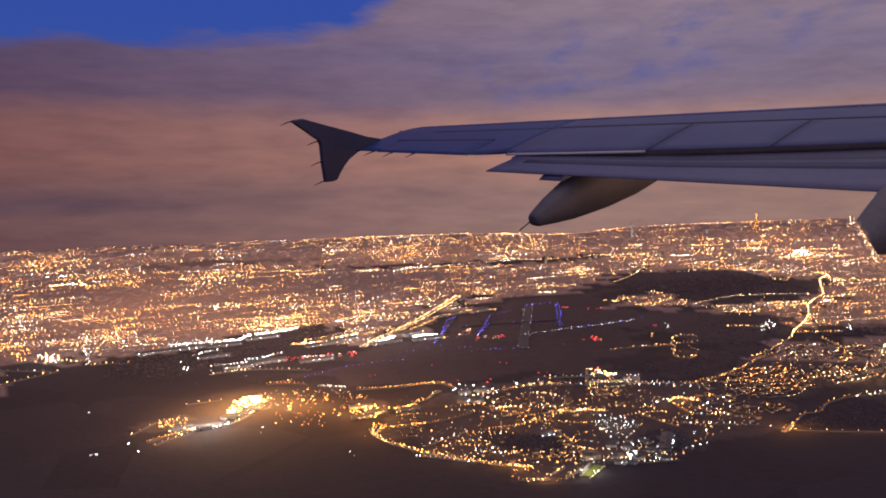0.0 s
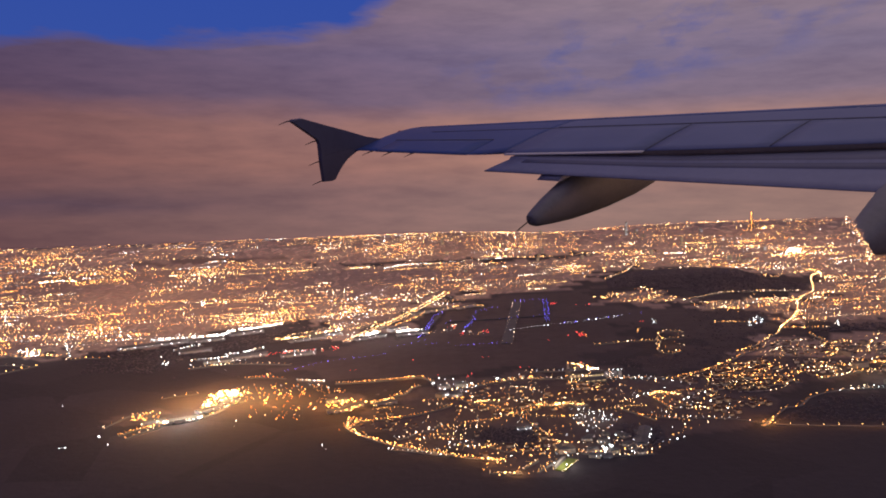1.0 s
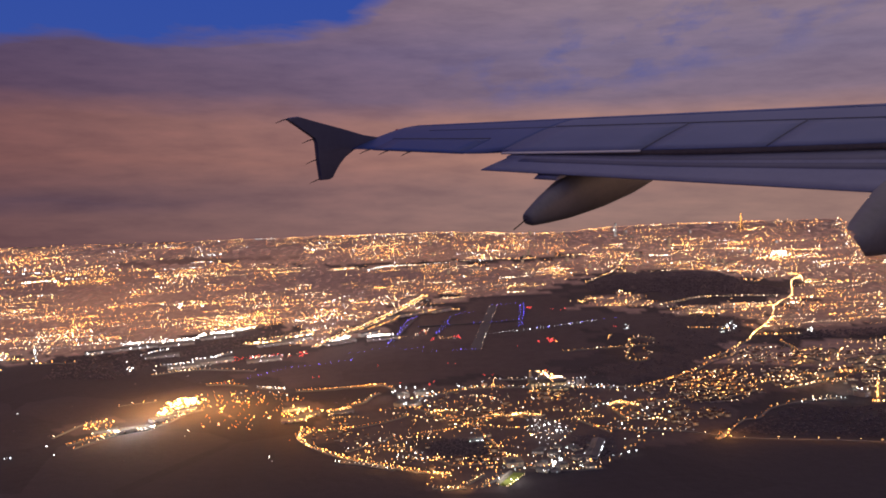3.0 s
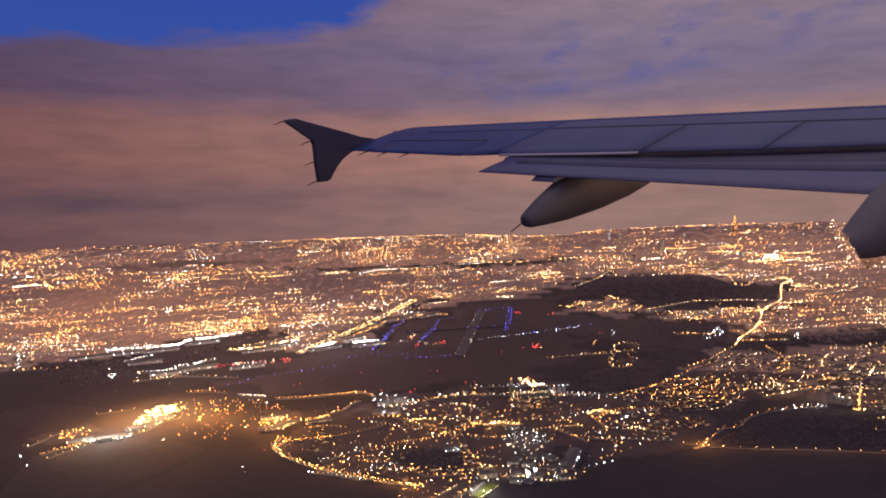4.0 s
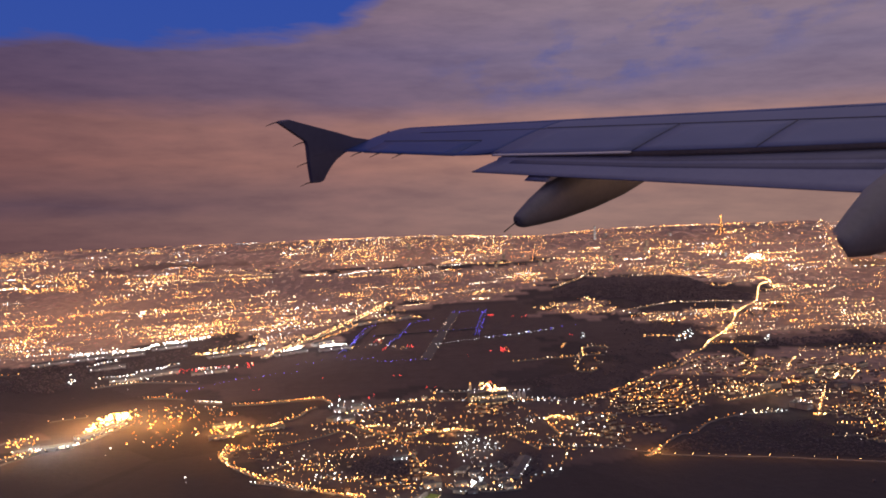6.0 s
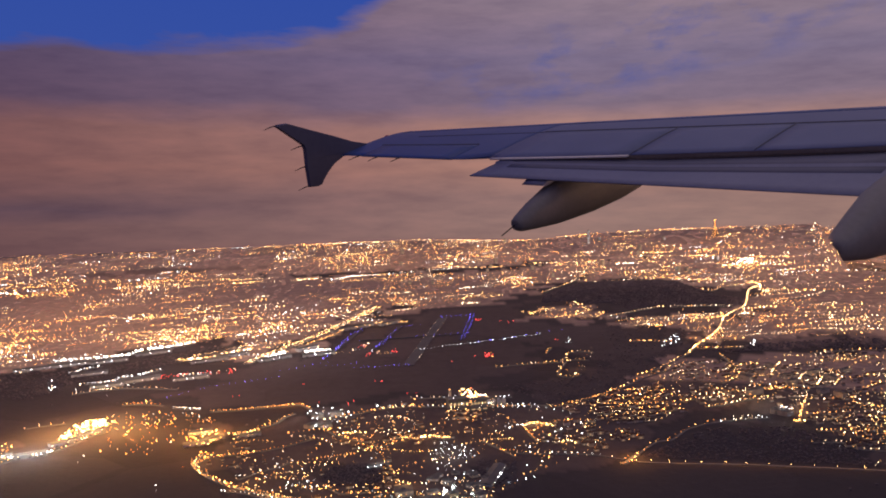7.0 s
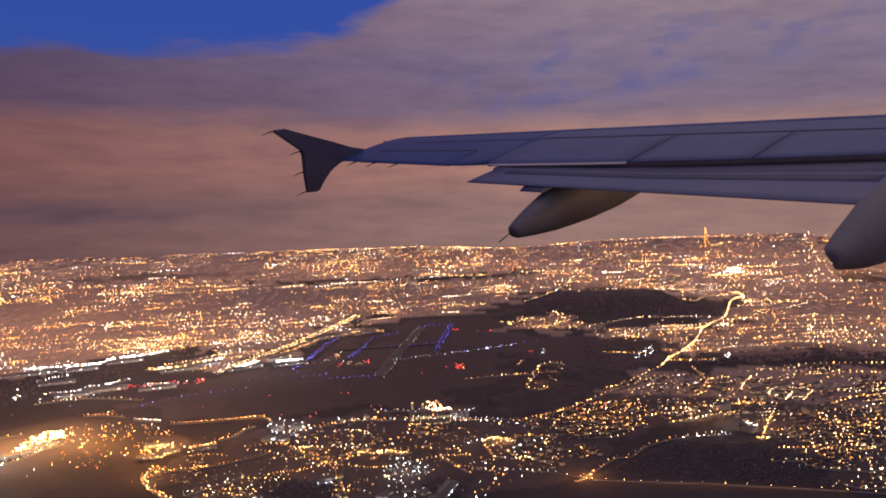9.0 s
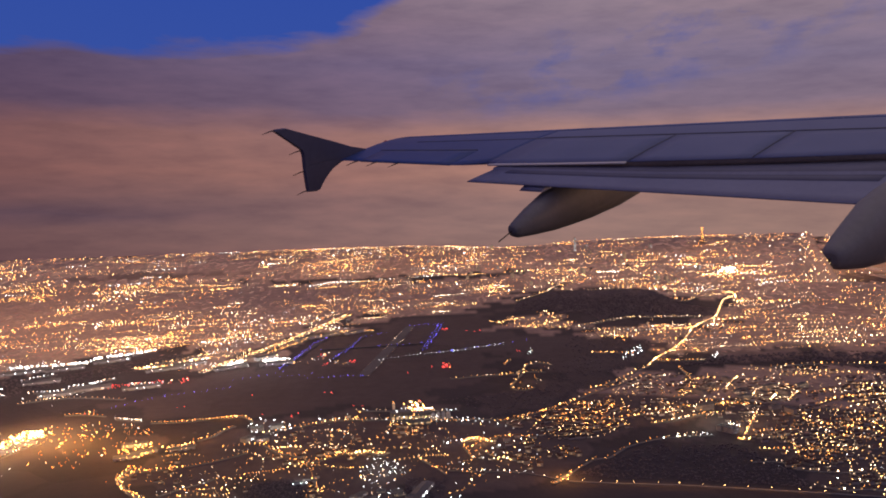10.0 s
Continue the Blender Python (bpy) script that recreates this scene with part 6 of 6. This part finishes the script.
# white works
for x, y in ((0.025, 1.603), (0.047, 1.540), (0.058, 1.612), (0.022, 1.545)):
    block(x, y, 0.022, 0.014, random.uniform(0.006, 0.010), random.uniform(0, 60), PANE_COOL, "white-lit works building beside floodlit yards", "works buildings")
# office quarter at the edge of town
for i in range(4):
    for j in range(4):
        x, y = 0.229 + 0.022 * i + 0.006 * j + random.gauss(0, 0.006), 1.173 + 0.034 * j + random.gauss(0, 0.010)
        block(x, y, random.uniform(0.012, 0.018), random.uniform(0.008, 0.012), random.uniform(0.003, 0.007), random.uniform(-30, 60), random.choice((PANE_COOL, PANE, PANE_COOL)))
# flats of the estate
for x, y, turn in ((0.866, 1.736, 20), (0.907, 1.767, 110), (0.908, 1.691, 20), (0.895, 1.633, 20), (0.933, 1.651, 110), (0.967, 1.700, 20), (0.971, 1.642, 110), (1.025, 1.695, 20),
                   (0.809, 1.584, 20), (0.923, 1.566, 20), (0.936, 1.531, 110), (0.829, 1.686, 110)):
    block(x, y, random.uniform(0.020, 0.032), 0.008, random.uniform(0.007, 0.012), turn + random.gauss(0, 6), PANE, "slab of flats with a few lit windows", "slabs of flats", "apartment_slab")
for x, y in ((0.799, 1.464), (0.806, 1.455), (0.812, 1.447)):
    block(x, y, 0.016, 0.010, 0.009, 30, PANE_COOL, "brightly lit clinic block", "clinic blocks")
block(0.197, 1.203, 0.024, 0.024, 0.008, 8, PANE, "yellow-lit hall at the town's edge", "", "lit_hall", "hall")
hall(0.319, 1.247, 0.08, 0.018, 0.005, 72, COOL, "long dark works hall with white lamps on its walls", "works halls")
hall(0.155, 1.317, 0.032, 0.010, 0.005, 8, COOL, "low shed with a white-lit front", "works halls")
# terminal and hangars by the apron
for x, y, w in ((-0.033, 2.509, 0.07), (0.022, 2.549, 0.07), (0.097, 2.574, 0.06), (-0.094, 2.257, 0.06)):
    hall(x, y, w, w * 0.3, 0.009, 40, AMBER, "airport hangar beside a lit apron", "hangars")


def power_plant():
    ob = thing("power_plant", "bright plant with boiler house, silos and tall stacks", "power plant", pose(0.302, 1.611, 0, 0, 0, 8) @ Matrix.Scale(0.75, 4))
    for x, y, w, d, h in ((-0.03, 0, 0.05, 0.03, 0.028), (0.02, 0.01, 0.04, 0.025, 0.018), (0.0, -0.03, 0.07, 0.02, 0.010)):
        bm = bmesh.new()
        box(bm, x - w / 2, y - d / 2, 0, x + w / 2, y + d / 2, h)
        body = part("boiler_house", bm, FLAT_ROOF, ob)
        for i in range(5):
            bm = bmesh.new()
            u = x - w / 2 + w * (i + 0.5) / 5
            box(bm, u - w * 0.06, y - d / 2 - 0.0006, h * 0.4, u + w * 0.06, y - d / 2 + 0.0003, h * 0.62)
            part("window", bm, PANE, body)
    for x, y, h in ((-0.045, 0.025, 0.040), (-0.02, 0.03, 0.034)):
        bm = bmesh.new()
        loft(bm, [[Vector((x + r * math.cos(a), y + r * math.sin(a), z)) for a in [2 * math.pi * k / 12 for k in range(12)]] for r, z in ((0.0042, 0), (0.0034, h * 0.6), (0.003, h), (0.0034, h + 0.001))])
        stack = part("stack", bm, WALL, ob, "slender concrete stack")
        bm = bmesh.new()
        bmesh.ops.create_icosphere(bm, subdivisions=1, radius=0.0009, matrix=Matrix.Translation((x, y, h + 0.0017)))
        part("warning_lamp", bm, SODIUM, stack)
    for k in range(4):
        bm = bmesh.new()
        x = 0.045 + 0.012 * k
        loft(bm, [[Vector((x + r * math.cos(a), -0.005 + r * math.sin(a), z)) for a in [2 * math.pi * q / 12 for q in range(12)]] for r, z in ((0.005, 0), (0.005, 0.014), (0.0035, 0.0165), (0.001, 0.0175))])
        part("silo", bm, METAL_WALL, ob)
    for k in range(44):
        bm = bmesh.new()
        bmesh.ops.create_icosphere(bm, subdivisions=1, radius=random.choice((0.0003, 0.0004, 0.0005, 0.0007)), matrix=Matrix.Translation((random.gauss(-0.01, 0.03), -0.045 + random.uniform(0, 0.03), abs(random.gauss(0.006, 0.011)) + 0.003)))
        part("floodlight", bm, random.choice((WARM, FLOOD, SODIUM, COOL, FLOOD_WHITE)), ob)


power_plant()


def sports_pitch():
    ob = thing("sports_pitch", "floodlit green sports pitch with a lit stand", "sports pitch", pose(0.190, 1.145, 0.0005, 0, 0, 62) @ Matrix.Scale(0.8, 4))
    bm = bmesh.new()
    box(bm, -0.030, -0.009, -0.001, 0.030, 0.009, 0.0012)
    part("turf", bm, TURF, ob)
    bm = bmesh.new()
    box(bm, -0.026, 0.011, -0.001, 0.026, 0.016, 0.005)
    part("stand", bm, WALL, ob)
    for x in (-0.028, 0.028):
        for y in (-0.011, 0.011):
            bm = bmesh.new()
            bar(bm, (x, y, 0), (x, y, 0.011), 0.0004)
            mast = part("mast", bm, STEEL, ob)
            bm = bmesh.new()
            box(bm, x - 0.0008, y - 0.0004, 0.011, x + 0.0008, y + 0.0004, 0.0118)
            part("floodlight", bm, FLOOD_WHITE, mast)


sports_pitch()


def lattice_tower():
    """A tall iron lattice tower, its four curved legs set with lamps added in place of floodlighting."""
    h = 0.100
    x, y = 1.811, 4.865
    ob = thing("lattice_tower", "tall golden-lit iron lattice tower over the city", "tower", pose(x, y, land(x, y), 0, 0, 20))

    def half(z):
        return 0.018 * math.exp(-3.4 * z / h) + 0.0010

    levels = [h * i / 14 for i in range(15)]
    for sx, sy in ((-1, -1), (1, -1), (1, 1), (-1, 1)):
        bm = bmesh.new()
        for z0, z1 in zip(levels, levels[1:]):
            bar(bm, (sx * half(z0), sy * half(z0), z0), (sx * half(z1), sy * half(z1), z1), 0.0013 * (1 - 0.6 * z0 / h))
        leg = part("leg", bm, STEEL, ob)
        for z in levels[::1]:
            bm = bmesh.new()
            bmesh.ops.create_icosphere(bm, subdivisions=1, radius=0.0011, matrix=Matrix.Translation((sx * half(z) * 1.05, sy * half(z) * 1.05, z + 0.001)))
            part("lamp", bm, SODIUM, leg)
    for k in range(4):
        bm = bmesh.new()
        c = [(-1, -1), (1, -1), (1, 1), (-1, 1)]
        (ax, ay), (bx, by) = c[k], c[(k + 1) % 4]
        for z0, z1 in zip(levels[2:], levels[3:]):
            bar(bm, (ax * half(z0), ay * half(z0), z0), (bx * half(z1), by * half(z1), z1), 0.0006)
            bar(bm, (bx * half(z0), by * half(z0), z0), (ax * half(z1), ay * half(z1), z1), 0.0006)
        part("lattice", bm, STEEL, ob)
    for z, t in ((h * 0.2, 0.0024), (h * 0.4, 0.0018), (h * 0.9, 0.0015)):
        w = half(z) * 1.25
        bm = bmesh.new()
        box(bm, -w, -w, z - t / 2, w, w, z + t / 2)
        part("platform", bm, STEEL, ob)
    bm = bmesh.new()
    bar(bm, (0, 0, h * 0.98), (0, 0, h * 1.1), 0.0008)
    part("mast", bm, STEEL, ob)


lattice_tower()


def high_rise(x, y, w, h, pane, label):
    ob = thing("high_rise", label, "building", pose(x, y, land(x, y), 0, 0, random.uniform(-20, 40)), "high-rises")
    bm = bmesh.new()
    box(bm, -w / 2, -w / 2, 0, w / 2, w / 2, h)
    part("wall", bm, WALL, ob)
    bm = bmesh.new()
    box(bm, -w * 0.3, -w * 0.3, h, w * 0.3, w * 0.3, h * 1.06)
    part("roof", bm, FLAT_ROOF, ob)
    for k in range(6):
        for i in range(2):
            if random.random() < 0.5:
                continue
            bm = bmesh.new()
            z, u = h * (k + 0.4) / 6, (i - 0.5) * w * 0.5
            box(bm, u - w * 0.15, -w / 2 - 0.002, z, u + w * 0.15, -w / 2 + 0.001, z + h * 0.07)
            part("window", bm, pane, ob)


high_rise(1.114, 4.964, 0.014, 0.075, PANE_COOL, "slim dark tower block with bluish lights")
for _ in range(26):
    r, a = 1 / random.uniform(1 / 5.6, 1 / 3.4), random.uniform(-0.05, 0.40)
    high_rise(EYE.x + r * math.sin(a), EYE.y + r * math.cos(a), 0.003 * r, r * random.uniform(0.003, 0.007), random.choice((PANE, PANE, PANE_COOL)), "pale city tower block with lit windows")


# ---- fill lamps added over the brightest yards ----
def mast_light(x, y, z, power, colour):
    """An unseen point lamp added to brighten the ground round it."""
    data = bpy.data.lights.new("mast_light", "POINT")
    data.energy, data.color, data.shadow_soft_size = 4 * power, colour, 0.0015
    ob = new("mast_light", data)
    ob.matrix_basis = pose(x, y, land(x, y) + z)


ORANGE, GOLD, WHITE, HAZE_FILL = (1.0, 0.40, 0.09), (1.0, 0.46, 0.14), (1.0, 0.93, 0.84), (1.0, 0.57, 0.40)
mast_light(-0.402, 1.598, 0.06, 0.24, GOLD)
mast_light(-0.394, 1.638, 0.06, 0.26, GOLD)
mast_light(-0.409, 1.561, 0.05, 0.1, GOLD)
mast_light(-0.434, 1.476, 0.03, 0.06, WHITE)
mast_light(-0.520, 1.525, 0.018, 0.012, GOLD)
mast_light(-0.476, 1.416, 0.018, 0.01, GOLD)
mast_light(-0.308, 1.568, 0.03, 0.055, ORANGE)
mast_light(-0.275, 1.597, 0.03, 0.06, ORANGE)
mast_light(-0.172, 1.508, 0.03, 0.06, ORANGE)
mast_light(-0.142, 1.529, 0.03, 0.06, ORANGE)
mast_light(-0.088, 1.532, 0.018, 0.012, ORANGE)
mast_light(-0.129, 1.385, 0.018, 0.012, ORANGE)
mast_light(-0.041, 1.259, 0.01, 0.0035, GOLD)
mast_light(0.013, 1.221, 0.01, 0.0035, GOLD)
mast_light(0.062, 1.194, 0.01, 0.0035, GOLD)
mast_light(0.091, 1.176, 0.012, 0.004, ORANGE)
mast_light(0.121, 1.123, 0.01, 0.0035, GOLD)
mast_light(0.185, 1.139, 0.015, 0.006, WHITE)
mast_light(0.198, 1.221, 0.01, 0.004, GOLD)
mast_light(0.250, 1.191, 0.012, 0.002, WHITE)
mast_light(0.266, 1.337, 0.014, 0.002, WHITE)
mast_light(0.155, 1.322, 0.008, 0.002, WHITE)
mast_light(0.292, 1.654, 0.03, 0.0015, GOLD)
mast_light(0.322, 1.661, 0.03, 0.0015, WHITE)
mast_light(0.041, 1.600, 0.02, 0.015, WHITE)
mast_light(0.407, 1.471, 0.018, 0.01, GOLD)
mast_light(0.222, 1.439, 0.018, 0.012, GOLD)
mast_light(0.114, 1.453, 0.016, 0.008, ORANGE)
mast_light(-0.038, 1.689, 0.016, 0.006, ORANGE)
mast_light(-0.655, 2.296, 0.03, 0.012, WHITE)
mast_light(-0.499, 2.382, 0.03, 0.012, WHITE)
mast_light(-0.446, 2.056, 0.03, 0.01, WHITE)
mast_light(-0.325, 2.234, 0.03, 0.025, GOLD)
mast_light(-0.165, 2.189, 0.03, 0.03, WHITE)
mast_light(-0.061, 2.225, 0.03, 0.02, WHITE)
mast_light(0.036, 2.594, 0.03, 0.03, GOLD)
mast_light(0.813, 1.475, 0.02, 0.012, WHITE)
mast_light(0.512, 1.869, 0.02, 0.005, ORANGE)
mast_light(0.905, 2.116, 0.02, 0.02, GOLD)
mast_light(0.521, 1.284, 0.018, 0.012, ORANGE)
mast_light(0.762, 1.538, 0.018, 0.008, GOLD)
mast_light(0.844, 1.468, 0.018, 0.006, ORANGE)
mast_light(-1.052, 2.197, 0.03, 0.02, WHITE)
# fill lamps added along the road across the fields, lighting its asphalt
for i in range(16):
    mast_light(0.542 + 0.0191 * i, 1.261 - 0.0054 * i, 0.007, 0.0003, ORANGE)
# fill lamps over the streets of the town and the suburb
for x, y in ((-0.054, 1.571), (0.095, 1.457), (0.151, 1.512), (0.216, 1.404), (0.091, 1.369), (0.013, 1.355), (-0.012, 1.282), (0.324, 1.478), (0.397, 1.400), (0.469, 1.357), (0.270, 1.524), (0.574, 1.552), (0.645, 1.556), (0.779, 1.698), (0.887, 1.720), (0.947, 1.657), (0.781, 1.566), (0.676, 1.724), (0.909, 1.498), (-0.275, 1.527), (-0.242, 1.627), (-0.337, 1.628)):
    mast_light(x, y, 0.035, 0.0022, GOLD)


# ---- fill lamps added over the far districts, brightening the ground in place of haze ----
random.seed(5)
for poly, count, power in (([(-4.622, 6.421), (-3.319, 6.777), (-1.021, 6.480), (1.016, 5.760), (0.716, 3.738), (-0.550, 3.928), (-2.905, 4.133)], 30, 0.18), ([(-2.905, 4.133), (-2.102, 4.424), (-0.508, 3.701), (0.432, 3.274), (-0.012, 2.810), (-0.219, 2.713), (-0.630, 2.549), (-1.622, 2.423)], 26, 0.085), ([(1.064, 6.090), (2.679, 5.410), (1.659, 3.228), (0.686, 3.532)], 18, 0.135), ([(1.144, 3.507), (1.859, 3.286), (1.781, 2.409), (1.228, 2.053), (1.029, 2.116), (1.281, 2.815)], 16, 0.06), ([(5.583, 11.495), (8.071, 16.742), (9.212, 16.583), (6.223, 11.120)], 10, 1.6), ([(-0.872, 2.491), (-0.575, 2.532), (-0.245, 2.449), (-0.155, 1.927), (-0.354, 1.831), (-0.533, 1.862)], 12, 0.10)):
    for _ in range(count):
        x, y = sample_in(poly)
        mast_light(x, y, 0.30 if land(x, y) > -0.8 else 0.95, power * random.uniform(0.5, 1.5), random.choice((HAZE_FILL, HAZE_FILL, GOLD)))
# more fill lamps, added to brighten the eastern slope
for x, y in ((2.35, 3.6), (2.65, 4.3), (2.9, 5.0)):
    mast_light(x, y, 0.75, 1.1, HAZE_FILL)
